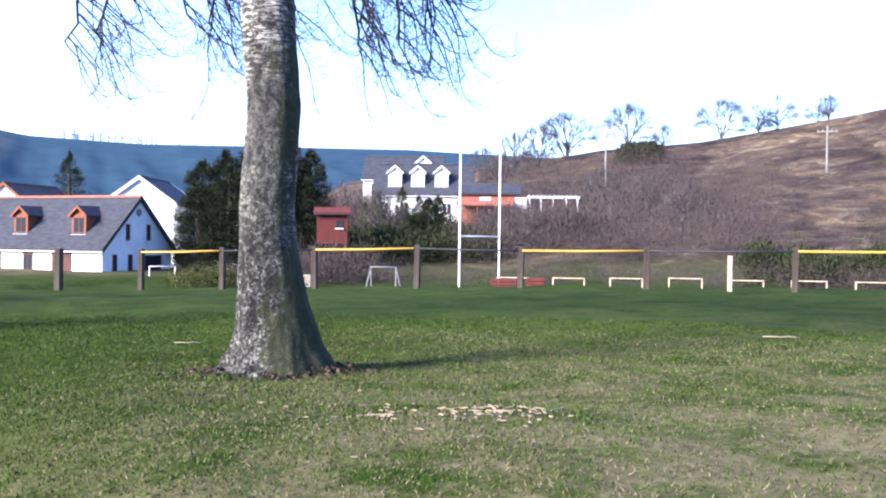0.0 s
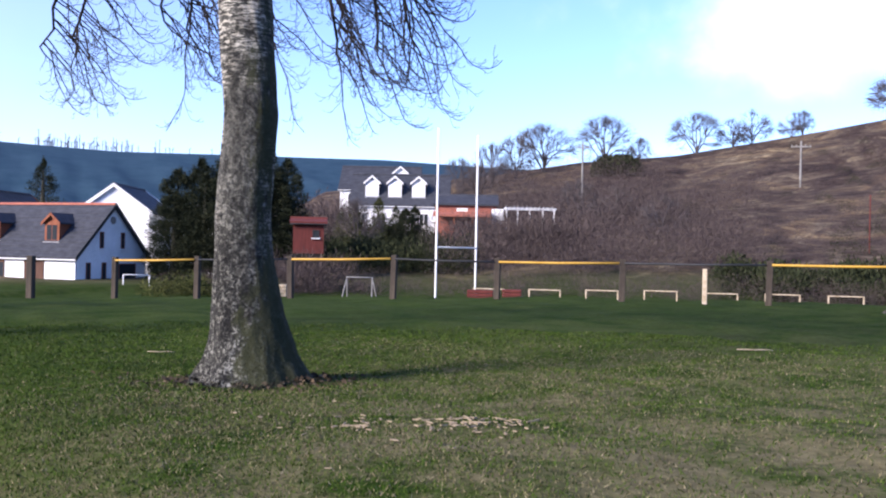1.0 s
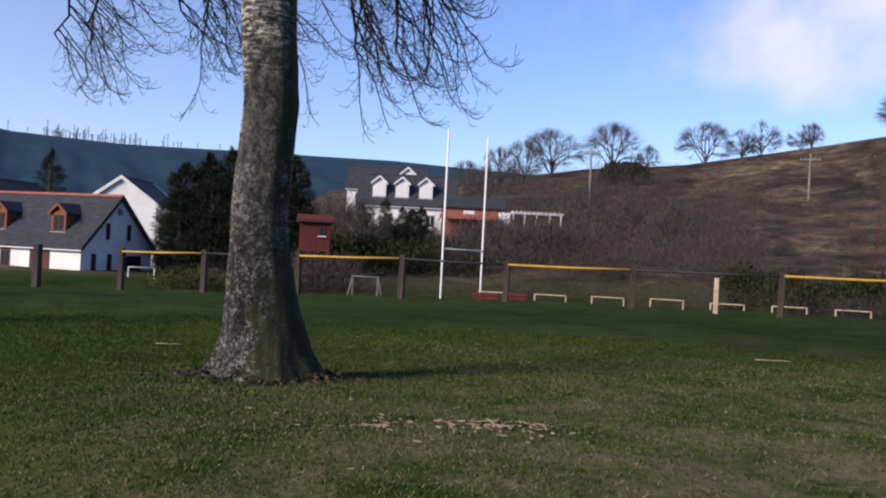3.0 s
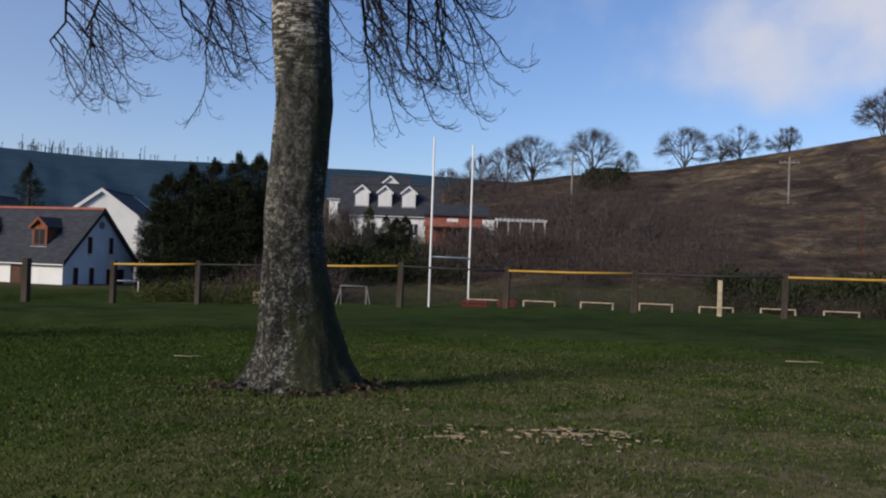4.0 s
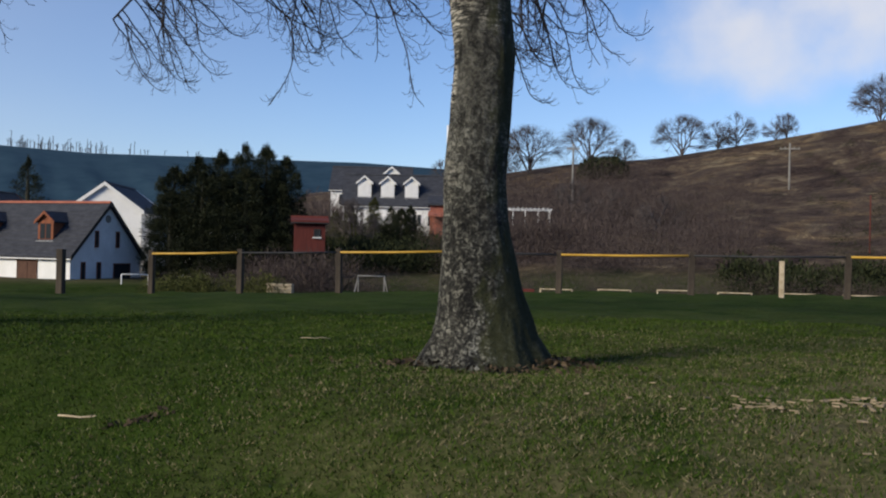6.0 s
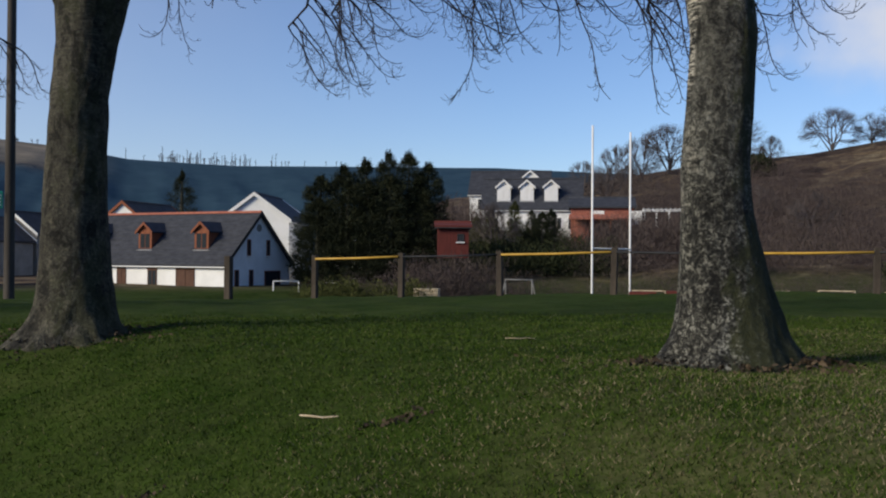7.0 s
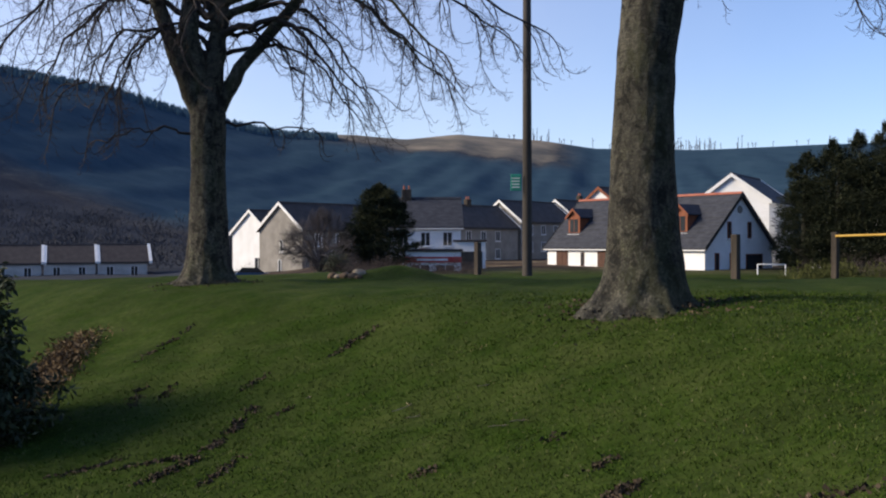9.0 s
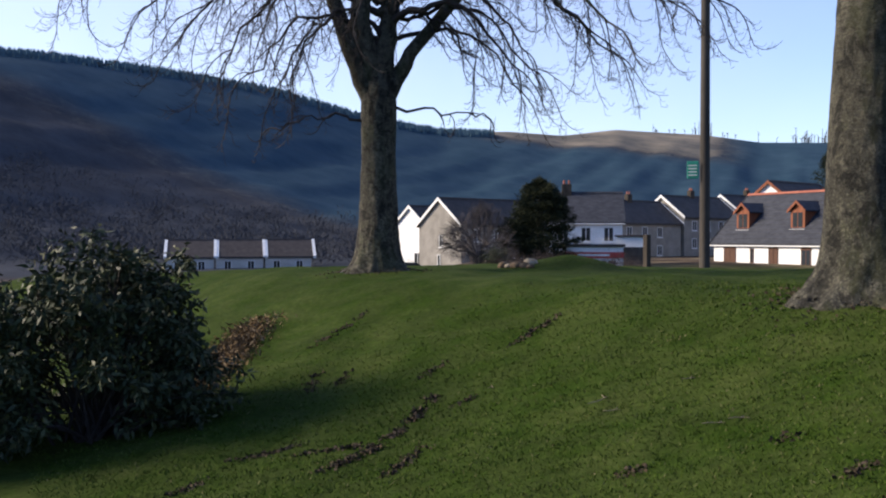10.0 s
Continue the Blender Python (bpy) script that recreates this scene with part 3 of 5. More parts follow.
park_tree(-14.0, -14.7, lean([(0, 0, 0), (4, 0.0, 0.0), (9, 0.2, 0.3)]),
          girth([(0, 0.46), (0.33, 0.43), (0.88, 0.385), (1.4, 0.36), (2.0, 0.345), (3.0, 0.345), (3.3, 0.34), (3.6, 0.28), (3.9, 0.15)]),
          0.27, [(3.6, 1.0, 9), (5.0, 0.7, 12), (0.4, 0.8, 9), (4.3, 0.5, 14), (1.4, 0.5, 9)], 31, 3.9,
          [([(0.0, -0.02, 2.7), (-0.08, -0.16, 3.4), (-0.24, -0.46, 4.2), (-0.41, -0.77, 5.2), (-0.75, -1.5, 7.4)], [0.22, 0.21, 0.17, 0.15, 0.07], 4, (1.2, 1.8), 0.6),
           ([(0.0, 0.0, 2.7), (-0.03, -0.05, 3.5), (-0.12, -0.22, 4.3), (-0.18, -0.32, 5.3), (-0.5, 0.2, 7.8)], [0.24, 0.24, 0.21, 0.19, 0.08], 3, (1.2, 1.8), 0.65),
           ([(0.0, 0.0, 2.7), (0.03, 0.06, 3.5), (0.06, 0.12, 4.3), (0.13, 0.22, 5.3), (0.5, 0.3, 7.8)], [0.22, 0.22, 0.19, 0.17, 0.08], 3, (1.2, 1.8), 0.65),
           ([(0.0, 0.0, 2.7), (0.09, 0.16, 3.45), (0.24, 0.42, 4.0), (0.42, 0.72, 4.5), (0.85, 1.4, 5.5), (1.5, 2.2, 6.8)], [0.19, 0.18, 0.15, 0.125, 0.11, 0.05], 4, (1.2, 1.8), 0.65),
           hung(5.0, (2.7, 3.6, 4.2), 1.1, 12, (1.2, 2.1), 0.35, 0.1), hung(5.2, (3.9, 2.7, 4.3), 1.1, 13, (1.2, 2.2), 0.4, 0.1), hung(5.4, (1.6, 4.4, 4.7), 1.0, 11, (1.2, 2.1), 0.35),
           hung(4.6, (2.0, 1.9, 3.8), 0.9, 10, (1.0, 1.9), 0.35), hung(5.6, (3.3, 4.8, 5.1), 1.0, 11, (1.2, 2.2), 0.45), hung(4.3, (0.9, 2.8, 3.6), 0.8, 9, (0.9, 1.7), 0.35, 0.06),
           hung(5.5, (4.2, 5.2, 5.0), 1.0, 9, (1.2, 2.0), 0.5), hung(5.0, (0.4, 3.4, 4.5), 0.9, 9, (1.1, 1.9), 0.35), hung(4.6, (1.1, 1.5, 3.9), 0.7, 9, (1.0, 1.7), 0.3, 0.06), hung(4.7, (1.6, 2.6, 3.9), 0.8, 10, (1.0, 1.8), 0.3, 0.06),
           hung(4.6, (-0.3, -1.6, 3.9), 0.7, 9, (1.0, 1.7), 0.3, 0.06), hung(4.4, (-0.6, -2.4, 3.7), 0.8, 9, (1.0, 1.8), 0.35, 0.06),
           hung(5.0, (-1.4, -2.6, 4.0), 1.0, 12, (1.3, 2.3), 0.35, 0.08), hung(5.2, (-0.6, -3.6, 4.4), 1.0, 12, (1.3, 2.4), 0.35, 0.08), hung(5.6, (-2.3, -3.9, 5.0), 1.0, 12, (1.3, 2.4), 0.35),
           hung(4.5, (-0.9, -1.7, 3.6), 0.8, 9, (1.0, 1.9), 0.4, 0.06), hung(5.4, (0.9, -2.6, 4.6), 0.9, 10, (1.2, 2.1), 0.35), hung(5.5, (1.6, -1.2, 4.8), 0.9, 9, (1.2, 2.0), 0.35), hung(5.5, (-1.8, -5.2, 5.4), 0.9, 9, (1.2, 2.1), 0.45),
           hung(2.95, (-0.9, -1.8, 2.75), 0.1, 4, (0.5, 0.9), 0.4, 0.035), hung(3.1, (1.1, 1.9, 2.95), 0.1, 4, (0.6, 1.1), 0.4, 0.04), hung(5.7, (-3.0, 2.0, 5.6), 0.8, 6, (1.0, 1.7), 0.5)],
          MAT_bark3, "forked bare tree with long hanging shoots on turf")
park_tree(12.1, -3.0, lean([(0, 0, 0), (9, 0.2, 0)]), girth([(0, 0.32), (0.5, 0.27), (3, 0.23), (8, 0.08)]), 0.24,
          [(3.3, 0.9, 6), (5.3, 0.8, 6), (0.6, 0.7, 6)], 41, 8, [hung(6.4, (1.5, 0.8, 8.4), 0.3, 3, (0.8, 1.2), 0.6), hung(6.9, (-1.3, 0.9, 9.0), 0.3, 3, (0.8, 1.2), 0.6)],
          MAT_bark2, "slim grey tree trunk beside the rail fence")


# ---- fence round the playing field ----
def fence_post(x, y, top, width=0.15):
    z = gz(x, y)
    bm = box((-width / 2, -width / 2, -0.3), (width / 2, width / 2, top - z), 0.012)
    return bm


POSTS = [(-11.5, 0.4, 0.84), (-8.5, 0.17, 0.87), (-5.78, 0.02, 0.95), (-3.07, 0.3, 1.02), (0.0, 0.0, 1.10), (2.8, 0.04, 1.08), (6.0, 0.0, 1.12),
         (9.47, -0.44, 1.16), (13.1, -0.8, 1.2), (16.6, -1.2, 1.24)]
fence = empty("rail_fence", Matrix.Identity(4), "dark timber post fence with yellow and black tube rails", "fence")
for x, y, top in POSTS[1:]:
    ob = part("post", fence_post(x, y, top), MAT_post, fence)
    ob.location = (x, y, gz(x, y))
    ob.rotation_euler = (radians(random.uniform(-1.2, 1.2)), radians(random.uniform(-1.5, 1.5)), radians(random.uniform(-8, 8)))
for i in range(1, len(POSTS) - 1):
    a, b = POSTS[i], POSTS[i + 1]
    v, f = [], []
    p, q = Vector((a[0] + 0.06, a[1] - 0.085, a[2] - 0.1)), Vector((b[0] - 0.06, b[1] - 0.085, b[2] - 0.1))
    mid = (p + q) / 2 - Vector((0, 0, 0.012))
    yellow = i % 2 == 1
    tube_data([p, mid, q], [0.03 if yellow else 0.024] * 3, 10, v, f)
    mesh_object("rail", v, f, MAT_yellow if yellow else MAT_black, fence, smooth=True, label="yellow painted tube rail" if yellow else "black tube rail")
for x, y, top in (POSTS[0], (-22.0, 0.5, 0.64)):
    ob = tagged(part("gate_post", fence_post(x, y, top, 0.2), MAT_post, None), "dark square timber post standing alone on turf", "post", "lone posts")
    ob.location = (x, y, gz(x, y))
wp = tagged(part("pale_post", box((-0.055, -0.055, -0.2), (0.055, 0.055, 0.94 - gz(8.0, -0.8)), 0.01), MAT_chip, None), "short pale wooden post beside the fence", "post")
wp.location = (8.0, -0.8, gz(8.0, -0.8))


# ---- the pitch: goal and barriers ----
def rod(name, pts, r, mat, parent, sides=10, label=""):
    v, f = [], []
    tube_data([Vector(p) for p in pts], [r] * len(pts), sides, v, f)
    return mesh_object(name, v, f, mat, parent, smooth=True, label=label)


goal = empty("rugby_goal", Matrix.Identity(4), "white rugby goal posts with a crossbar on the pitch", "goal posts")
rod("upright", [(-6.75, 40.1, -1.9), (-6.75, 40.1, 9.2)], 0.065, MAT_white, goal)
rod("upright", [(-8.09, 34.66, -1.8), (-8.09, 34.66, 9.0)], 0.065, MAT_white, goal)
rod("crossbar", [(-6.75, 40.1, 1.49), (-8.09, 34.66, 1.49)], 0.05, MAT_white, goal)


def barrier(x, y, width, height_, turn, label, group):
    z = gz(x, y)
    root = empty("pitch_barrier", pose(x, y, z, 0, 0, turn), label, "barrier", group)
    for sx in (-1, 1):
        part("post", box((sx * width / 2 - 0.04, -0.04, -0.2), (sx * width / 2 + 0.04, 0.04, height_), 0.01), MAT_chip, root)
    part("rail", box((-width / 2, -0.1, height_ - 0.06), (width / 2, -0.045, height_), 0.01), MAT_chip, root)


for k in range(8):
    barrier(-4.6 + 3.46 * k, 34.4 + 0.12 * k, 1.9, 0.74, 2, "low white wooden barrier beside the pitch", "pitch barriers")
swing = empty("swing_frame", pose(-10.5, 27.1, gz(-10.5, 27.1)), "pale metal swing frame with slanting legs", "swing")
for sx in (-0.75, 0.75):
    for sy in (-0.6, 0.6):
        rod("leg", [(sx + 0.18 * (1 if sx > 0 else -1), sy, -0.1), (sx, 0, 1.55)], 0.035, MAT_stone, swing)
rod("top_bar", [(-0.8, 0, 1.55), (0.8, 0, 1.55)], 0.04, MAT_stone, swing)
small_goal = empty("small_goal", pose(-30.5, 36.5, gz(-30.5, 36.5), 0, 0, 20), "small white football goal frame by the house", "goal")
for sx in (-0.9, 0.9):
    rod("goal_post", [(sx, 0, -0.1), (sx, 0, 0.7)], 0.04, MAT_white, small_goal)
rod("goal_bar", [(-0.9, 0, 0.7), (0.9, 0, 0.7)], 0.04, MAT_white, small_goal)
for i, (x, y, w) in enumerate(((-4.4, 31.0, 1.5), (-2.6, 31.4, 1.1), (-18.3, 33.0, 1.6))):
    crate = empty("planter", pose(x, y, gz(x, y), 0, 0, 8), "red-brown wooden planter on the field edge" if i < 2 else "weathered timber planter on the field edge", "planter")
    for k in range(4):
        part("board", box((-w / 2, -0.3, 0.02 + 0.2 * k), (w / 2, 0.3, 0.19 + 0.2 * k), 0.01), MAT_redwood if i < 2 else MAT_chip, crate)


# ---- houses ----
def window(parent, x, y, z, w, h, wall, frame_mat, bars=1, arched=False, filling=None):
    """A window or door in a wall: 'south' faces -y at y, 'east' faces +x at x. A surround, glass and glazing bars."""
    root = new("window")
    root.parent = parent
    root.matrix_basis = pose(x, y, z, 0, 0, 0 if wall == "south" else 90)
    bm = bmesh.new()
    t = 0.07
    add_box(bm, (-w / 2, -0.05, 0), (-w / 2 + t, 0.03, h))
    add_box(bm, (w / 2 - t, -0.05, 0), (w / 2, 0.03, h))
    add_box(bm, (-w / 2 + t, -0.05, h - t), (w / 2 - t, 0.03, h))
    add_box(bm, (-w / 2 + t, -0.05, 0), (w / 2 - t, 0.03, t))
    for k in range(bars):
        bx = -w / 2 + w * (k + 1) / (bars + 1)
        add_box(bm, (bx - 0.03, -0.045, t), (bx + 0.03, 0.02, h - t))
    part("frame", bm, frame_mat, root)
    part("pane", box((-w / 2 + t, -0.02, t), (w / 2 - t, 0.0, h - t)), filling or MAT_glass, root)
    if arched:
        part("arch", prism([(w / 2 * math.cos(a) * 1.15, h + 0.22 * math.sin(a)) for a in np.linspace(0, math.pi, 9)], -0.05, 0.0), frame_mat, root)
    part("sill", box((-w / 2 - 0.08, -0.12, -0.09), (w / 2 + 0.08, 0.03, -0.005), 0.01), MAT_white, root)
    return root


def gable_house(m, length, width, eave, rise, wall_mat, roof_mat, label, verge=None, over=0.25, plinth=2.0, chimney=(), ridge=None, group="", end_mat=None, slates=False, board=0.06):
    """Ridge along local x, front at y = 0, floor at z = 0."""
    root = empty("house", m, label, "house", group)
    part("wall", box((0, 0, -plinth), (length, width, eave)), wall_mat, root)
    for x0 in (0.0, length - 0.25):
        part("gable_wall", prism([(0, eave), (width, eave), (width / 2, eave + rise)], x0 - (0.004 if x0 == 0 else -0.004), x0 + 0.25, "x"), end_mat or wall_mat, root)
    slope = rise / (width / 2)
    for sy in (0, 1):
        def yy(v):
            return v if sy == 0 else width - v
        th = 0.16
        outline = [(yy(-over), eave - over * slope + 0.02), (yy(width / 2), eave + rise + 0.02), (yy(width / 2), eave + rise + th + 0.02), (yy(-over), eave - over * slope + th)]
        part("roof_slope", prism(outline, -over, length + over, "x"), roof_mat, root)
        if slates:
            n = int(math.hypot(width / 2 + over, rise) / 0.5)
            for k in range(n):
                v = -over + (width / 2 + over) * k / n
                zt = eave + v * slope + th + 0.012
                o1 = [(yy(v - 0.02), zt - 0.02), (yy(v + 0.34), zt + 0.34 * slope - 0.03), (yy(v + 0.34), zt + 0.34 * slope), (yy(v - 0.02), zt + 0.03)]
                part("slate_course", prism(o1, -over - 0.01, length + over + 0.01, "x"), roof_mat, root)
        if verge:
            for x0 in (-over - 0.05, length + over + 0.02):
                o2 = [(yy(-over - 0.05), eave - over * slope - 0.12), (yy(width / 2), eave + rise - 0.1), (yy(width / 2), eave + rise + 0.26), (yy(-over - 0.05), eave - over * slope + 0.26)]
                part("bargeboard", prism(o2, x0, x0 + board, "x"), verge, root)
        part("gutter", box((-over, yy(-over) - 0.06, eave - over * slope - 0.07), (length + over, yy(-over) + 0.06, eave - over * slope + 0.02), 0.02), MAT_white if wall_mat is MAT_render else MAT_black, root)
    part("ridge_tiles", prism([(width / 2 - 0.16, eave + rise + 0.12), (width / 2 + 0.16, eave + rise + 0.12), (width / 2 + 0.05, eave + rise + 0.3), (width / 2 - 0.05, eave + rise + 0.3)], -over, length + over, "x"), ridge or roof_mat, root)
    for cx in chimney:
        c = part("chimney", box((cx - 0.45, width / 2 - 0.3, eave + rise - 0.4), (cx + 0.45, width / 2 + 0.3, eave + rise + 1.0), 0.03), MAT_post, root)
        for dx in (-0.22, 0.22):
            v, f = [], []
            tube_data([Vector((cx + dx, width / 2, eave + rise + 0.95)), Vector((cx + dx, width / 2, eave + rise + 1.35))], [0.11, 0.09], 10, v, f)
            mesh_object("chimney_pot", v, f, MAT_terracotta, c)
    return root


def dormer(parent, x, y, z, w, h, depth, face_mat, roof_mat, frame_mat, pane=None):
    """A gabled dormer that looks to -y; z is the foot of its window."""
    root = new("dormer")
    root.parent = parent
    root.matrix_basis = pose(x, y, z)
    top = h + 0.25
    peak = top + w * 0.42
    part("cheeks", box((-w / 2, 0, -0.6), (w / 2, depth, top)), face_mat, root)
    part("dormer_gable", prism([(-w / 2, top), (w / 2, top), (0, peak)], -0.005, depth + 0.6), face_mat, root)
    for sx in (-1, 1):
        o = [(sx * (w / 2 + 0.22), top - 0.18), (0, peak + 0.02), (0, peak + 0.14), (sx * (w / 2 + 0.22), top - 0.06)]
        part("dormer_roof", prism(o, -0.22, depth + 1.4), roof_mat, root)
        o = [(sx * (w / 2 + 0.25), top - 0.3), (0, peak - 0.08), (0, peak + 0.16), (sx * (w / 2 + 0.25), top - 0.06)]
        part("dormer_bargeboard", prism(o, -0.28, -0.22), frame_mat, root)
    part("casing", box((-w / 2 - 0.03, -0.06, 0.0), (w / 2 + 0.03, 0.0, top)), frame_mat, root)
    part("light", box((-w / 2 + 0.18, -0.08, 0.15), (-0.04, -0.055, h)), pane or MAT_glass, root)
    part("light", box((0.04, -0.08, 0.15), (w / 2 - 0.18, -0.055, h)), pane or MAT_glass, root)
    part("dormer_sill", box((-w / 2 - 0.12, -0.16, -0.12), (w / 2 + 0.12, 0.0, 0.0), 0.02), MAT_white, root)


# the white cottage with brown dormers
L1 = 17.3
cot = gable_house(pose(-54.8, 41.22, -2.2, 0, 0, -5.74), L1, 8.4, 2.45, 4.0, MAT_render, MAT_slate,
                  "white rendered cottage with slate roof and brown timber dormers", verge=MAT_black, ridge=MAT_terracotta, slates=True)
for s in (3.2, 9.1, 15.0):
    dormer(cot, L1 - s, 1.1, 3.55, 1.35, 1.3, 2.2, MAT_brownwood, MAT_slate, MAT_brownwood)
for s, w, h, z, arch in ((3.9, 1.9, 2.05, 0.05, False), (7.3, 0.95, 1.35, 0.6, True), (10.6, 1.0, 2.05, 0.05, False), (12.9, 0.4, 1.2, 0.8, False), (15.4, 1.4, 2.05, 0.05, False)):
    window(cot, L1 - s, -0.004, z, w, h, "south", MAT_door, 1 if w > 0.6 else 0, arch, MAT_door if h > 2 else None)
for y, z, w, h in ((2.9, 3.1, 0.45, 1.3), (5.4, 3.1, 0.45, 1.3), (1.4, 0.5, 0.5, 1.5), (3.2, 0.5, 0.5, 1.5), (6.0, 0.0, 2.1, 1.9)):
    window(cot, L1 + 0.012, y, z, w, h, "east", MAT_brownwood, 0)
v, f = [], []
tube_data([Vector((L1, 4.2, 5.35)), Vector((L1 + 0.06, 4.2, 5.35))], [0.3, 0.3], 20, v, f)
mesh_object("gable_roundel", v, f, MAT_greyrender, cot)

# the terrace that climbs northward, gables to the south
TURN = 97.0
for i, (k, z_top) in enumerate(((0, 4.75), (25.1, 5.3), (38.4, 6.2), (51.9, 6.7), (65.4, 7.4))):
    ax, ay = -85 - 0.122 * k, 32.7 + 0.993 * k
    m = pose(ax, ay, z_top - 7.7, 0, 0, TURN) @ Matrix.Translation((0, -3.5, 0))
    grey = i == 0
    h = gable_house(m, 12.6, 7.0, 5.0, 2.7, MAT_greyrender, MAT_oldslate,
                    "grey pebble-dashed end-of-terrace house with white bargeboards" if grey else "terraced house with dark slate roof and white bargeboards",
                    verge=MAT_white, chimney=(6.3,) if i else (), group="" if grey else "climbing terrace", plinth=4)
    for wy, wz in ((3.3, 2.6), (3.6, 0.5)) if grey else ():
        o = window(h, -0.012, wy, wz, 0.5, 1.3, "east", MAT_white, 0)
        o.matrix_basis = pose(-0.012, wy, wz, 0, 0, -90)
    for wx in (2.2, 5.2, 8.2):
        for wz in (0.9, 3.2):
            window(h, wx, -0.004, wz, 1.0, 1.3, "south", MAT_white, 1)
h = gable_house(pose(-99, 37.5, -3.2, 0, 0, TURN) @ Matrix.Translation((0, -3.5, 0)), 10, 7.0, 5.0, 2.6, MAT_render, MAT_oldslate, "white rendered house with a slate roof and pale verge", verge=MAT_white, plinth=4)
o = window(h, -0.012, 2.0, 0.6, 1.4, 1.5, "east", MAT_white, 1)
o.matrix_basis = pose(-0.012, 2.0, 0.6, 0, 0, -90)
# a white house in front of the terrace
h = gable_house(pose(-65.2, 31.6, -2.1, 0, 0, 50), 6.4, 6.0, 4.2, 2.5, MAT_render, MAT_slate, "white two-storey house with slate roof and skylight", chimney=(1.5,), plinth=4)
for wx in (1.2, 3.2, 5.2):
    window(h, wx, -0.004, 2.4, 0.9, 1.3, "south", MAT_white, 1)
window(h, 3.2, -0.004, 0.3, 1.0, 1.9, "south", MAT_brownwood, 0)
# the low row far off below the wooded slope
for k in range(3):
    e = Vector((-131.5, 17.6, -5.1)) + Vector((2.4, 6.35, 0.05)) * k
    h = gable_house(pose(*e, 0, 0, 69.3), 6.5, 6.5, 3.1, 2.2, MAT_palerender, MAT_oldslate, "small terraced cottage with dark roof and white verge", verge=MAT_white, group="low far terrace", plinth=3, slates=False, board=0.4)
    for wx in (1.6, 4.8):
        window(h, wx, -0.004, 1.2, 1.0, 1.3, "south", MAT_white, 1)
# houses behind the cottage
h = gable_house(pose(-46.5, 58.0, -1.0, 0, 0, 106) @ Matrix.Translation((0, -3.4, 0)), 10.0, 6.8, 5.4, 2.5, MAT_render, MAT_slate, "white gabled house with a slate roof behind the cottage", verge=MAT_white, plinth=5)
h = gable_house(pose(-38.8, 57.5, -1.6, 0, 0, 20), 6.0, 6.0, 4.6, 2.0, MAT_render, MAT_slate, "white rendered side wing with small windows", plinth=5)
window(h, 3.0, -0.004, 2.6, 1.0, 1.2, "south", MAT_black, 1)
gable_house(pose(-66.6, 63.3, -1.3, 0, 0, TURN) @ Matrix.Translation((0, -3.5, 0)), 10.0, 7.0, 5.2, 2.8, MAT_render, MAT_oldslate, "white house with a brown-edged gable behind the cottage", verge=MAT_brownwood, plinth=6)

# the big house with three white dormers, up the slope
M2 = pose(-31.5, 83.0, 3.4, 0, 0, 13.5)
big = gable_house(M2, 11.4, 7.6, 3.2, 3.6, MAT_render, MAT_slate, "white house with slate roof and three white dormers", plinth=4)
for x in (2.4, 5.1, 7.9):
    dormer(big, x, 0.9, 4.1, 1.5, 1.5, 2.2, MAT_white, MAT_slate, MAT_white, MAT_render)
for x in (1.2, 3.6, 6.2, 8.6, 10.4):
    window(big, x, -0.004, 0.8, 1.1, 1.4, "south", MAT_white, 1)
big2 = gable_house(pose(-36.4, 92.4, 4.4, 0, 0, 13.5), 10.0, 8.0, 4.6, 3.0, MAT_render, MAT_slate, "cream house with long slate roof up the slope", plinth=4)
for x in (1.5, 3.0, 4.5):
    window(big2, x, -0.004, 2.6, 1.0, 1.4, "south", MAT_white, 1)
dormer(big2, 7.6, 1.4, 5.6, 1.7, 1.0, 2.2, MAT_white, MAT_slate, MAT_white)
# red-walled bungalow with a lean-to, and the white pergola beside it
bung = gable_house(pose(-19.6, 77.0, 3.2, 0, 0, 13.3), 6.6, 5.0, 3.15, 0.95, MAT_brick, MAT_slate, "low red brick outbuilding with slate roof", plinth=4)
part("lean_to_roof", prism([(-2.0, 1.75), (0, 2.25), (0, 2.4), (-2.0, 1.9)], -0.2, 6.0, "x"), MAT_terracotta, bung)
for x in (0.1, 2.0, 4.0, 5.7):
    part("lean_to_post", box((x, -1.9, -2.5), (x + 0.14, -1.76, 1.85), 0.01), MAT_brownwood, bung)
part("wall_sign", box((2.3, -0.05, 2.3), (3.5, -0.006, 2.75), 0.01), MAT_white, bung)
perg = empty("pergola", pose(-12.2, 78.3, gz(-12.2, 78.3), 0, 0, 9), "white painted garden pergola beside the outbuilding", "pergola")
g0 = 5.9 - gz(-12.2, 78.3)
for x in (0.1, 1.3, 2.6, 4.0, 5.2):
    for y in (0.0, 1.8):
        part("post", box((x, y, -1.0), (x + 0.12, y + 0.12, g0), 0.01), MAT_white, perg)
for y in (0.0, 1.8):
    part("beam", box((-0.1, y - 0.02, g0), (5.5, y + 0.14, g0 + 0.18), 0.01), MAT_white, perg)
for k in range(12):
    part("rafter", box((0.05 + 0.45 * k, -0.3, g0 + 0.185), (0.13 + 0.45 * k, 2.2, g0 + 0.3), 0.01), MAT_white, perg)
part("wall_panel", box((-1.4, -0.2, g0 - 1.6), (-0.12, 0.0, g0), 0.01), MAT_white, perg)
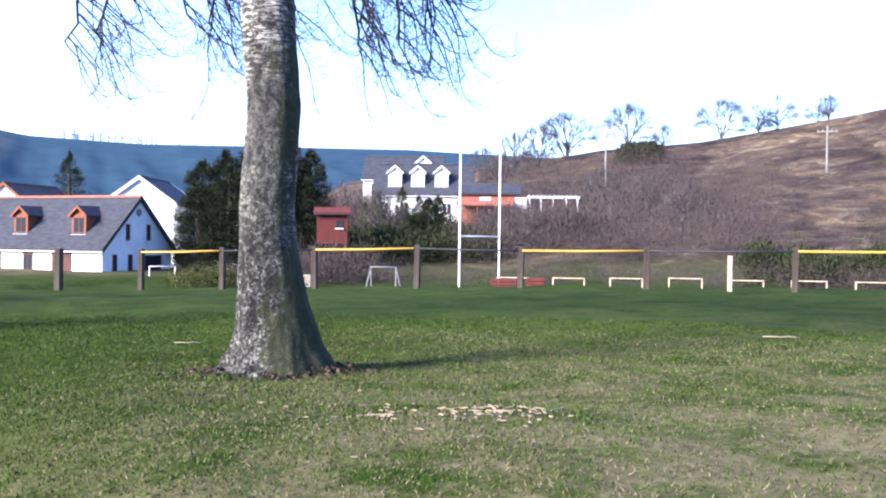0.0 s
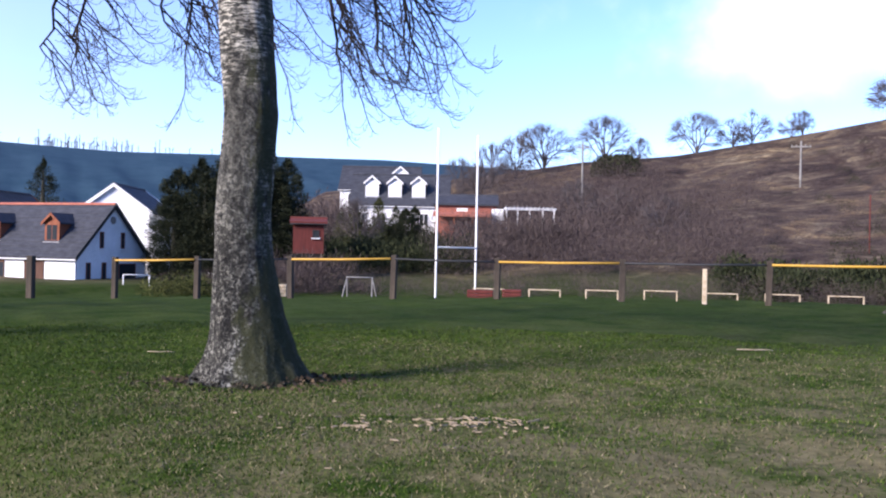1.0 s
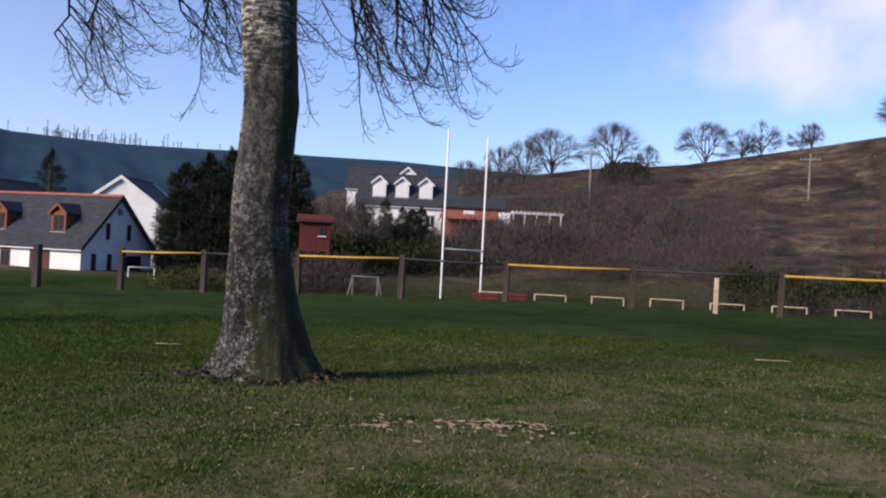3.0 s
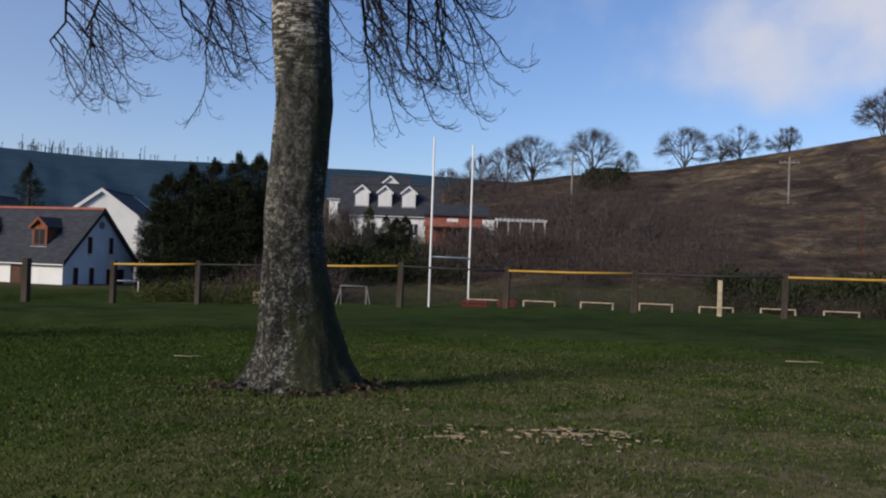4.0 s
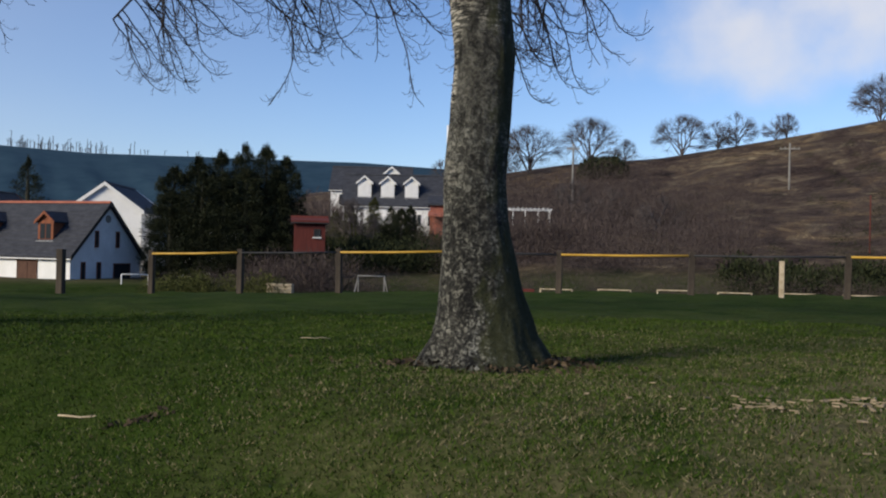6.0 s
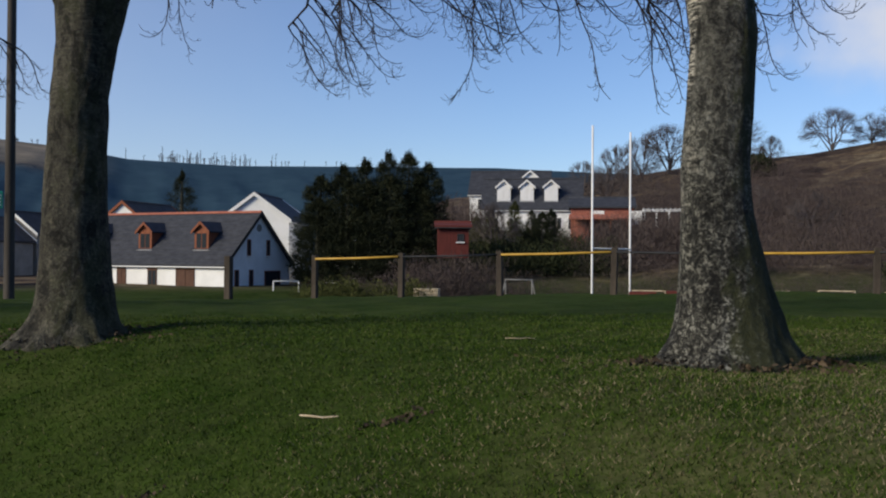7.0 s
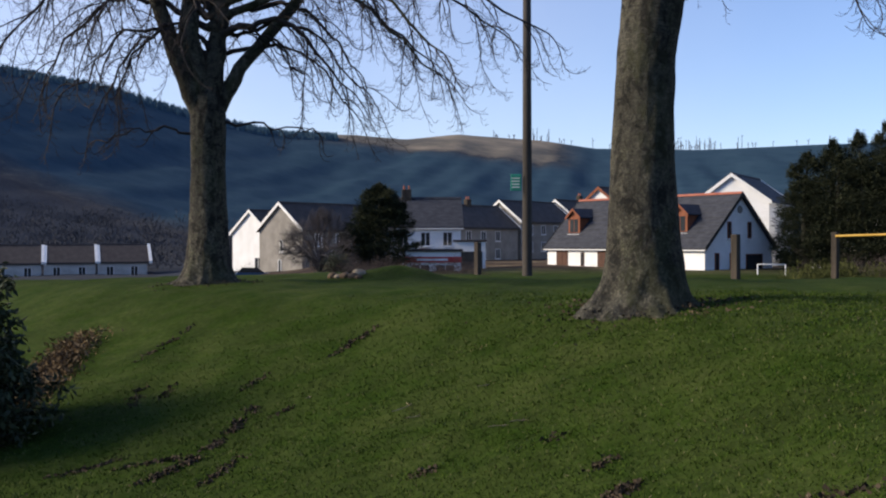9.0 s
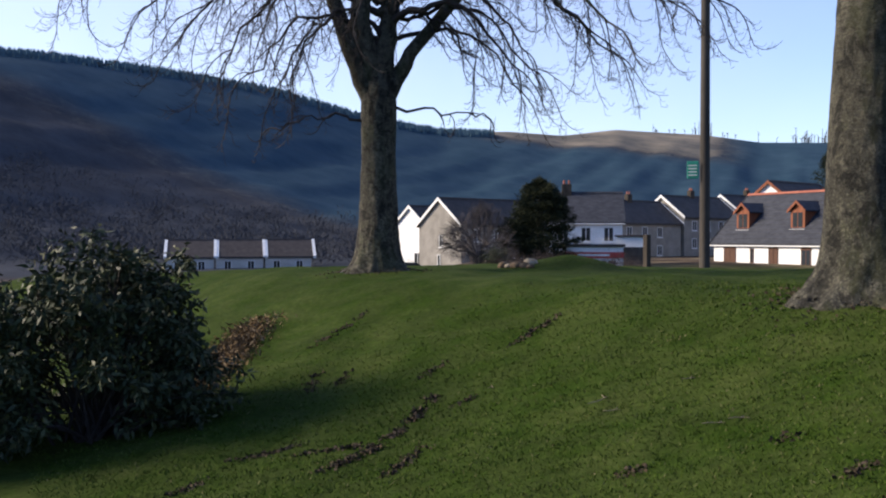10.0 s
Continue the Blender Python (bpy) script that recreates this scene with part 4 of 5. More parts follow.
# the red boarded shed on stilts by the conifers
sz = gz(-20.6, 44.6)
shed = gable_house(pose(-21.7, 43.6, 0.85, 0, 0, 22), 2.3, 2.6, 2.3, 0.22, MAT_redwood, MAT_redwood, "red boarded shed raised on stilts", plinth=0.0, slates=False)
shed.name, shed["category"] = "shed", "shed"
for x in (0.1, 1.2, 2.05):
    for y in (0.1, 2.3):
        part("stilt", box((x, y, sz - 1.2), (x + 0.14, y + 0.14, 0.0), 0.01), MAT_post, shed)
window(shed, 1.7, -0.004, 1.2, 0.5, 0.6, "south", MAT_black, 0)


# by the terrace: a white shop front with a red fascia, a garage and a parked car
shop = empty("shop_front", pose(-53.5, 23.6, -2.25, 0, 0, 48), "low white shop front with a red fascia board", "shop")
part("wall", box((0, 0, -1.5), (4.2, 3.0, 2.2)), MAT_render, shop)
part("fascia", box((-0.05, -0.12, 1.35), (4.25, -0.005, 1.8), 0.01), MAT_redfascia, shop, "red painted fascia board")
part("flat_roof", box((-0.15, -0.2, 2.205), (4.35, 3.1, 2.38), 0.02), MAT_oldslate, shop)
for k in range(2):
    window(shop, 1.1 + 1.9 * k, -0.004, 0.3, 1.5, 0.95, "south", MAT_white, 1)
part("text_bar", box((0.8, -0.13, 1.5), (3.2, -0.121, 1.65)), MAT_white, shop)
gar = empty("garage", pose(-54.3, 29.4, -2.0, 0, 0, 46), "white rendered lock-up garage with a dark door", "garage")
part("wall", box((0, 0, -1.5), (2.5, 4.5, 2.7)), MAT_render, gar)
part("roof", box((-0.12, -0.15, 2.705), (2.62, 4.6, 2.85), 0.02), MAT_oldslate, gar)
part("garage_door", box((0.25, -0.04, -0.2), (2.25, -0.005, 1.9), 0.01), MAT_black, gar)
car = empty("car", pose(-83.2, 26.2, -3.3, 0, 0, 60), "blue parked hatchback beside the grey house", "car")
part("body", prism([(0, 0.25), (3.9, 0.25), (3.95, 0.75), (3.0, 0.9), (0.1, 0.95), (-0.05, 0.6)], 0, 1.65), MAT_carblue, car)
part("cabin", prism([(0.25, 0.95), (2.9, 0.92), (2.2, 1.42), (0.7, 1.45)], 0.1, 1.55), MAT_glass, car)
for x in (0.75, 3.1):
    for y in (-0.03, 1.5):
        wv, wf = [], []
        tube_data([Vector((x, y, 0.31)), Vector((x, y + 0.18, 0.31))], [0.31, 0.31], 14, wv, wf)
        mesh_object("wheel", wv, wf, MAT_black, car)


# ---- poles ----
def pole(x, y, top, r, mat, label, arm=0.0, base=None):
    z = gz(x, y) if base is None else base
    root = empty("utility_pole", Matrix.Translation((x, y, z)), label, "pole")
    v, f = [], []
    n = 8
    tube_data([Vector((0, 0, -0.4 + (top - z + 0.4) * i / n)) for i in range(n + 1)], [r * (1 - 0.25 * i / n) for i in range(n + 1)], 16, v, f)
    mesh_object("shaft", v, f, mat, root, smooth=True)
    if arm:
        part("crossarm", box((-arm, -0.06, top - z - 0.9), (arm, 0.06, top - z - 0.72), 0.01), mat, root)
        for sx in (-0.9, -0.45, 0.45, 0.9):
            v, f = [], []
            tube_data([Vector((sx * arm, 0, top - z - 0.72)), Vector((sx * arm, 0, top - z - 0.5))], [0.05, 0.07], 8, v, f)
            mesh_object("insulator", v, f, MAT_stone, root)
    return root


pl = pole(-14.38, -5.1, 9.5, 0.135, MAT_pole, "tall dark wooden pole standing on the turf")
sgn = part("sign_plate", box((-0.34, -0.02, 2.28), (-0.06, 0.0, 2.72), 0.008), MAT_green, pl, "green enamel sign plate")
sgn.matrix_basis = pose(0, -0.14, 0, 0, 0, 42)
for k in range(4):
    b_ = part("text_bar", box((-0.31, -0.026, 2.36 + 0.08 * k), (-0.1, -0.0205, 2.385 + 0.08 * k)), MAT_white, sgn)
for x, y, top, arm, r, mat in ((22.2, 124.8, 18.3, 1.4, 0.16, MAT_stone), (-8.1, 114.3, 17.2, 0.9, 0.16, MAT_stone), (22.0, 64.3, 6.8, 0.0, 0.06, MAT_redwood)):
    pole(x, y, top, r, mat, "weathered line pole on the hillside" if arm else "thin rusty pole on the hillside", arm)


# ---- evergreens, scrub and hedges ----
def spray_mesh(name, centres, sizes, mat, parent, rng, squash=0.5, dirs=None):
    """Small bent leaves or needle sprays: one quad each, split along its middle."""
    n = len(centres)
    c = np.asarray(centres, float)
    d = rng.normal(size=(n, 3)) if dirs is None else np.asarray(dirs, float) + rng.normal(size=(n, 3)) * 0.5
    d /= np.linalg.norm(d, axis=1, keepdims=True)
    s = np.cross(d, rng.normal(size=(n, 3)))
    s /= np.linalg.norm(s, axis=1, keepdims=True) + 1e-9
    nrm = np.cross(d, s)
    L = np.asarray(sizes, float)[:, None]
    a, b = c - d * L * 0.5, c + d * L * 0.5
    l, r = c + s * L * 0.5 * squash + nrm * L * 0.08, c - s * L * 0.5 * squash + nrm * L * 0.08
    v = np.stack([a, r, b, l], 1).reshape(-1, 3)
    me = bpy.data.meshes.new(name)
    me.vertices.add(4 * n)
    me.vertices.foreach_set("co", v.ravel())
    me.loops.add(4 * n)
    me.loops.foreach_set("vertex_index", np.arange(4 * n, dtype=np.int32))
    me.polygons.add(n)
    me.polygons.foreach_set("loop_start", np.arange(0, 4 * n, 4, dtype=np.int32))
    me.polygons.foreach_set("loop_total", np.full(n, 4, dtype=np.int32))
    me.update(calc_edges=True)
    me.materials.append(mat)
    ob = new(name, me)
    if parent:
        ob.parent = parent
    return ob


MAT_needles = by_island("dark_needles", [(0.0, (0.016, 0.021, 0.013)), (0.6, (0.030, 0.037, 0.021)), (1.0, (0.058, 0.062, 0.035))], rough=0.95, spec=0.05)
MAT_cypress = by_island("olive_needles", [(0.0, (0.03, 0.038, 0.012)), (1.0, (0.085, 0.09, 0.03))], rough=0.95, spec=0.05)
MAT_leaf = by_island("glossy_dark_leaves", [(0.0, (0.016, 0.024, 0.012)), (0.7, (0.036, 0.050, 0.022)), (1.0, (0.085, 0.085, 0.038))], rough=0.55, spec=0.2)
MAT_scrub = by_island("bare_scrub_twigs", [(0.0, (0.042, 0.032, 0.032)), (0.5, (0.072, 0.057, 0.054)), (1.0, (0.110, 0.088, 0.078))], rough=1.0, spec=0.03)
MAT_gorse = by_island("dark_green_scrub", [(0.0, (0.014, 0.019, 0.010)), (1.0, (0.040, 0.046, 0.022))], rough=0.95, spec=0.05)


# twigs of the far wood, tinted blue-grey to carry the haze
MAT_farwood = by_island("hazed_winter_wood", [(0.0, (0.038, 0.040, 0.047)), (1.0, (0.066, 0.068, 0.076))], rough=1.0, spec=0.0)
# the blue of the distant air is mixed into the needle colour
MAT_farpine = by_island("haze_tinted_spruce", [(0.0, (0.050, 0.092, 0.125)), (1.0, (0.064, 0.110, 0.145))], rough=1.0, spec=0.0)


def conifer(x, y, tall, wide, seed, label, mat, n=7000, power=0.75, base=None, top_sharp=1.0, group=""):
    rng = np.random.default_rng(seed)
    z = gz(x, y) if base is None else base
    root = empty("conifer", Matrix.Translation((x, y, z)), label, "conifer tree", group)
    v, f = [], []
    tube_data([Vector((0, 0, -0.5)), Vector((0, 0, tall * 0.5)), Vector((0, 0, tall * 0.96))], [wide * 0.06, wide * 0.035, 0.02], 8, v, f)
    mesh_object("trunk", v, f, MAT_bark2, root)
    # whorls of boughs, each a lobe of the outline
    m = 210
    bh = rng.uniform(0.02, 0.95, m)
    ba = rng.uniform(0, 2 * np.pi, m)
    br = wide / 2 * np.clip(1 - bh, 0.03, 1) ** power * np.clip((1 - bh) / 0.16, 0.25, 1) * rng.uniform(0.75, 1.1, m) * np.where(bh < 0.12, 0.85, 1)
    k = rng.integers(0, m, n)
    u = np.sqrt(rng.uniform(0.08, 1, n))
    a = ba[k] + rng.normal(0, 0.26, n) / np.maximum(u, 0.3)
    rr = br[k] * u
    hz = bh[k] * tall + rng.normal(0, tall * 0.018, n) + rr * 0.22 - 0.1
    c = np.column_stack([rr * np.cos(a), rr * np.sin(a), np.maximum(hz, 0.1)])
    dirs = np.column_stack([np.cos(a), np.sin(a), np.full(n, 0.35)])
    spray_mesh("crown", c, rng.uniform(0.12, 0.32, n) * (wide / 5) ** 0.5, mat, root, rng, 0.17, dirs)
    return root


for i, (x, y, tall, wide) in enumerate(((-33.4, 47.0, 9.4, 6.0), (-31.8, 48.0, 10.2, 5.8), (-30.0, 48.6, 10.6, 5.4), (-28.2, 49.0, 11.0, 5.2), (-26.6, 49.6, 10.9, 5.2), (-25.2, 50.3, 9.8, 5.4), (-30.8, 46.8, 8.8, 6.0), (-27.6, 48.0, 9.0, 6.0), (-25.6, 49.4, 8.2, 5.2), (-33.2, 46.2, 7.4, 5.2), (-29.2, 47.2, 8.6, 5.6))):
    conifer(x, y, tall, wide, 50 + i, "dense dark green conifer in a clump behind the fence", MAT_needles, 20000, 0.47, group="conifer clump")
conifer(-71.0, 80.0, 13.0, 9.5, 70, "single dark fir tree among the roofs", MAT_needles, 9000, 0.8, base=-0.8)
conifer(-55.4, 22.6, 6.9, 7.4, 71, "broad dark evergreen tree beside the terrace", MAT_needles, 42000, 0.55)
for i, (x, y, t_, w_) in enumerate(((-26.0, 69.3, 5.2, 2.5), (-27.6, 69.6, 4.4, 2.4), (-23.7, 70.1, 5.7, 2.6), (-22.1, 70.7, 4.7, 2.3), (-20.8, 70.0, 4.4, 3.4), (-20.2, 71.2, 4.6, 2.4))):
    conifer(x, y, t_, w_, 80 + i, "narrow olive-green garden cypress below the house", MAT_cypress if i in (0, 1, 2) else MAT_needles, 9000, 0.5, group="garden cypresses")


def leafy_bush(x, y, rx, ry, tall, seed, n, label, base=None):
    rng = np.random.default_rng(seed)
    z = gz(x, y) if base is None else base
    root = empty("bush", Matrix.Translation((x, y, z)), label, "bush")
    r2 = random.Random(seed)
    v, f = [], []
    tips = []
    for k in range(110):
        a, e = r2.uniform(0, 2 * math.pi), math.asin(r2.uniform(0.0, 0.99))
        tip = Vector((rx * math.cos(a) * math.cos(e), ry * math.sin(a) * math.cos(e), 0.15 + (tall - 0.2) * math.sin(e))) * r2.uniform(0.75, 1.02)
        foot = Vector((r2.gauss(0, 0.15), r2.gauss(0, 0.15), -0.1))
        mid = foot.lerp(tip, 0.5) + Vector((r2.gauss(0, 0.12), r2.gauss(0, 0.12), 0.15))
        tube_data([foot, mid, tip], [0.022, 0.013, 0.005], 5, v, f)
        tips.append(tip)
        for j in range(3):
            t2 = tip + Vector((r2.gauss(0, 0.22), r2.gauss(0, 0.22), r2.gauss(0, 0.18)))
            tube_data([mid.lerp(tip, 0.5), t2], [0.008, 0.004], 3, v, f)
            tips.append(t2)
    mesh_object("branchwork", v, f, MAT_twig, root)["kind"] = "stuff"
    tp = np.array([tuple(t) for t in tips])
    k = rng.integers(0, len(tp), n)
    off = rng.normal(size=(n, 3))
    off /= np.linalg.norm(off, axis=1, keepdims=True)
    c = tp[k] + off * rng.uniform(0.02, 0.2, n)[:, None]
    c[:, 2] = np.maximum(c[:, 2], 0.05 - 0.5 * np.abs(rng.normal(size=n)) * (c[:, 2] < 0.3))
    d = off + np.array([0, 0, -0.45])
    lv = spray_mesh("leaves", c, rng.uniform(0.07, 0.13, n), MAT_leaf, root, rng, 0.36, d)
    lv["kind"] = "stuff"
    return root


leafy_bush(-8.4, -21.35, 1.0, 1.1, 2.2, 5, 20000, "glossy dark rhododendron bush at the foot of the bank")
leafy_bush(-9.2, -23.3, 1.2, 1.3, 2.0, 6, 16000, "dark evergreen shrub at the foot of the bank")
leafy_bush(-52.5, 16.5, 1.2, 1.2, 1.5, 7, 2500, "small round dark shrub before the grey house")


def scrub_patch(name, region, count, tall, mat, seed, label, per=170, leaf=(0.25, 0.9), squash=0.06):
    """A thicket: region gives (azimuth, range) limits; every shrub is a fan of thin twigs."""
    rng = np.random.default_rng(seed)
    az = np.radians(rng.uniform(region[0], region[1], count))
    r = region[2] + (region[3] - region[2]) * rng.uniform(0, 1, count)
    x, y = CX + r * np.sin(az), CY + r * np.cos(az)
    z = height(x, y)
    hh = rng.uniform(tall[0], tall[1], count)
    k = np.repeat(np.arange(count), per)
    n = len(k)
    a, e = rng.uniform(0, 2 * np.pi, n), np.arccos(rng.uniform(0.05, 1, n))
    u = rng.uniform(0.25, 1, n) ** 0.6
    d = np.column_stack([np.cos(a) * np.sin(e) * 0.75, np.sin(a) * np.sin(e) * 0.75, np.cos(e)])
    c = np.column_stack([x[k], y[k], z[k]]) + d * (u * hh[k])[:, None]
    ob = spray_mesh(name, c, rng.uniform(*leaf, n) * (hh[k] / 4), mat, None, rng, squash, d + np.array([0, 0, 0.25]))
    return tagged(ob, label, "scrub", kind="stuff")


scrub_patch("scrub", (-13.5, 5, 76, 150), 620, (1.8, 4.2), MAT_scrub, 3, "bare brown winter scrub on the lower hillside", 400, (0.25, 0.65))
scrub_patch("scrub", (-13, -1, 105, 185), 300, (3.0, 5.6), MAT_scrub, 4, "tall bare purple-brown thicket on the hillside", 400, (0.2, 0.55))
scrub_patch("scrub", (-2, 24, 85, 200), 800, (0.6, 1.9), MAT_scrub, 5, "low bracken and bramble scattered over the hill", 150, (0.4, 0.9))
scrub_patch("scrub", (-29, 18, 62, 71), 330, (0.8, 2.0), MAT_scrub, 6, "brown hedge scrub along the field edge", 260, (0.3, 0.7))
scrub_patch("scrub", (4, 22, 66, 76), 130, (1.2, 2.5), MAT_gorse, 7, "dark green gorse along the field edge", 300, (0.3, 0.9), 0.3)
scrub_patch("scrub", (-30, -22, 58, 68), 40, (0.8, 1.7), MAT_cypress, 8, "olive scrub at the edge of the field", 240, (0.25, 0.7), 0.3)
scrub_patch("scrub", (-24, -11, 78, 92), 150, (1.4, 2.8), MAT_gorse, 14, "dark garden shrubs below the houses", 320, (0.25, 0.8), 0.25)
scrub_patch("scrub", (-26, -19, 96, 128), 90, (2.8, 6.0), MAT_scrub, 15, "bare garden trees between the houses", 320, (0.3, 1.0))
scrub_patch("scrub", (-75, -58, 108, 122), 70, (0.5, 1.3), MAT_scrub, 9, "brown bushes before the low far terrace", 240, (0.3, 0.9))
scrub_patch("scrub", (-55, -46.5, 56, 68), 90, (0.6, 1.6), MAT_scrub, 10, "brown garden scrub before the terrace", 240, (0.3, 0.9))
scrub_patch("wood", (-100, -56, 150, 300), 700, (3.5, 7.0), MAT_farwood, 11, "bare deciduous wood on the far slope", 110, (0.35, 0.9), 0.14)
scrub_patch("scrub", (-12, -5, 88, 99), 110, (2.4, 4.3), MAT_scrub, 16, "bare bushes before the pergola", 320, (0.3, 0.9))
scrub_patch("scrub", (-24, -18.2, 65, 71), 40, (1.8, 3.4), MAT_scrub, 17, "bare bushes before the red shed", 320, (0.3, 0.9))
scrub_patch("scrub", (-1, 24, 84, 196), 420, (1.4, 3.6), MAT_scrub, 18, "dark bramble clumps on the hillside", 240, (0.25, 0.6))
scrub_patch("scrub", (-2, 24, 84, 190), 90, (0.8, 2.0), MAT_gorse, 19, "dark green gorse clumps on the hillside", 240, (0.25, 0.6), 0.25)

scrub_patch("scrub", (-19.6, -14.2, 103, 109), 60, (1.8, 3.0), MAT_gorse, 20, "dark garden hedge before the white house", 320, (0.25, 0.7), 0.25)


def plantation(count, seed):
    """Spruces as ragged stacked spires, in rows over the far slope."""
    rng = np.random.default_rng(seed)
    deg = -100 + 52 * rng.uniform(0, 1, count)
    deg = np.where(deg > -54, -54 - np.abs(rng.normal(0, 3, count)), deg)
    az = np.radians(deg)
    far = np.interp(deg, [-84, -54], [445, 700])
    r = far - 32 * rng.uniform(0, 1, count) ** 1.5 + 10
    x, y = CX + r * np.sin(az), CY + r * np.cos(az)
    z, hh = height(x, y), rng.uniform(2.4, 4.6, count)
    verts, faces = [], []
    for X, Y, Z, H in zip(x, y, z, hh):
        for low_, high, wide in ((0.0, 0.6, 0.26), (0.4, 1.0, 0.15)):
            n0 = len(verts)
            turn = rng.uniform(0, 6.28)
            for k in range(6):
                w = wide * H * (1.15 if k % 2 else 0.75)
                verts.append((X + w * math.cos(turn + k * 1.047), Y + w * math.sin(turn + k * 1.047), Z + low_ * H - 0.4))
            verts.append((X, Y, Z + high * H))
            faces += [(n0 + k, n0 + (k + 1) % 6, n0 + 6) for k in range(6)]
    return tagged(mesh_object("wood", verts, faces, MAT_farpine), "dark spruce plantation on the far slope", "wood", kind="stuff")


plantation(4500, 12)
scrub_patch("hedge", (-4.5, -2.9, 178, 186), 30, (3.0, 4.2), MAT_gorse, 13, "dark green clipped hedge on the ridge", 400, (0.4, 1.0), 0.4)


# ---- bare trees on the ridge and the slope ----
def far_tree(seed, tall, spread):
    """A rounded bare crown: limbs fork three times towards a dome of fine twigs."""
    rng = random.Random(seed)
    root = new("bare_tree")
    v, f = [], []
    fork = Vector((0.1, 0, tall * 0.16))
    tube_data([Vector((0, 0, -0.8)), Vector((0.05, 0, tall * 0.1)), fork, Vector((0.1, 0.1, tall * 0.5))], [tall * 0.026, tall * 0.021, tall * 0.018, tall * 0.008], 8, v, f)
    mesh_object("trunk", v, f, MAT_fartwig, root, smooth=True)
    centre, half = Vector((0.1, 0, tall * 0.52)), tall * 0.47
    v, f = [], []

    def dome(a, e, u):
        return centre + Vector((math.cos(a) * math.cos(e) * half * spread, math.sin(a) * math.cos(e) * half * spread, math.sin(e) * half * (1 if e > 0 else 0.6))) * u

    for k in range(11):
        a, e = k * 2.4 + rng.gauss(0, 0.2), math.asin(rng.uniform(-0.55, 0.97))
        p1 = dome(a, e, rng.uniform(0.42, 0.6))
        b0 = fork.lerp(Vector((0.1, 0.1, tall * 0.5)), rng.random() * 0.8)
        m0 = b0.lerp(p1, 0.5) + Vector((rng.gauss(0, 0.2), rng.gauss(0, 0.2), 0.25))
        tube_data([b0, m0, p1], [0.11, 0.08, 0.055], 4, v, f, cap=False)
        for j in range(8):
            a2, e2 = a + rng.gauss(0, 0.42), e + rng.gauss(0, 0.3)
            p2 = dome(a2, e2, rng.uniform(0.7, 0.9))
            b1 = m0.lerp(p1, rng.uniform(0.3, 1))
            m1 = b1.lerp(p2, 0.5) + Vector((rng.gauss(0, 0.12), rng.gauss(0, 0.12), 0.1))
            tube_data([b1, m1, p2], [0.038, 0.03, 0.02], 3, v, f, cap=False)
            for _ in range(13):
                p3 = dome(a2 + rng.gauss(0, 0.2), e2 + rng.gauss(0, 0.18), rng.uniform(0.86, 1.06))
                b2 = m1.lerp(p2, rng.uniform(0.2, 1))
                tube_data([b2, b2.lerp(p3, 0.5) + Vector((rng.gauss(0, 0.08), rng.gauss(0, 0.08), 0.06)), p3], [0.013, 0.011, 0.008], 3, v, f, cap=False)
    mesh_object("crown", v, f, MAT_fartwig, root)["kind"] = "stuff"
    return root


proto = [far_tree(301, 9.0, 1.15), far_tree(302, 9.0, 0.8), far_tree(303, 9.0, 1.0)]
SPOTS = [(-31, 160, 1, 1.1), (-27, 165, 1, 1.2), (-22.5, 172, 0, 1.35), (-10.5, 176, 0, 1.35), (7.5, 178, 0, 1.15), (14.5, 180, 2, 0.8), (18.0, 180, 2, 0.95), (26, 182, 2, 0.7),
         (28, 182, 1, 0.7), (44.5, 176, 2, 1.25), (47, 178, 0, 1.2), (50, 174, 2, 1.3), (53, 176, 0, 1.6), (56, 176, 2, 1.4), (-35, 150, 1, 0.9), (-3.5, 175, 1, 0.7), (-24, 120, 1, 1.0), (-29, 88, 2, 0.8), (-24.5, 66, 1, 0.75),
         (-6, 92, 1, 0.8), (-1.5, 88, 2, 0.7), (4.5, 80, 2, 0.65), (-57.5, 18.6, 1, 0.7), (-56.0, 17.4, 2, 0.65)]
for i, (x, y, k, s) in enumerate(SPOTS):
    m = pose(x, y, gz(x, y) - 2.6 * s, 0, 0, 57 * i) @ Matrix.Scale(s * 1.12, 4)
    t = copy_thing(proto[k], m)
    t.matrix_basis = m
    tagged(t, "bare rounded winter tree on the hillside", "tree", "bare hillside trees")
for p_ in proto:
    for o in list(p_.children_recursive) + [p_]:
        bpy.data.objects.remove(o)

# tall thin dead pines left standing on the far ridge
rng_ = random.Random(9)
v, f = [], []
for k in range(110):
    az_ = radians(rng_.choice((rng_.uniform(-45, -27), rng_.uniform(-37.5, -32.5))))
    r_ = 905 + rng_.uniform(-10, 20)
    x, y = CX + r_ * math.sin(az_), CY + r_ * math.cos(az_)
    z, h_ = gz(x, y), rng_.uniform(3, 5) + 9 * rng_.random() ** 3
    tube_data([Vector((x, y, z - 2)), Vector((x + rng_.gauss(0, 0.5), y, z + h_))], [0.3, 0.16], 4, v, f)
    for j in range(3):
        zz = z + h_ * rng_.uniform(0.5, 1)
        tube_data([Vector((x, y, zz)), Vector((x + rng_.uniform(-2, 2), y, zz + 1))], [0.25, 0.12], 3, v, f)
tagged(mesh_object("dead_pines", v, f, MAT_twig), "thin dead pines standing along the far ridge", "trees", kind="stuff")


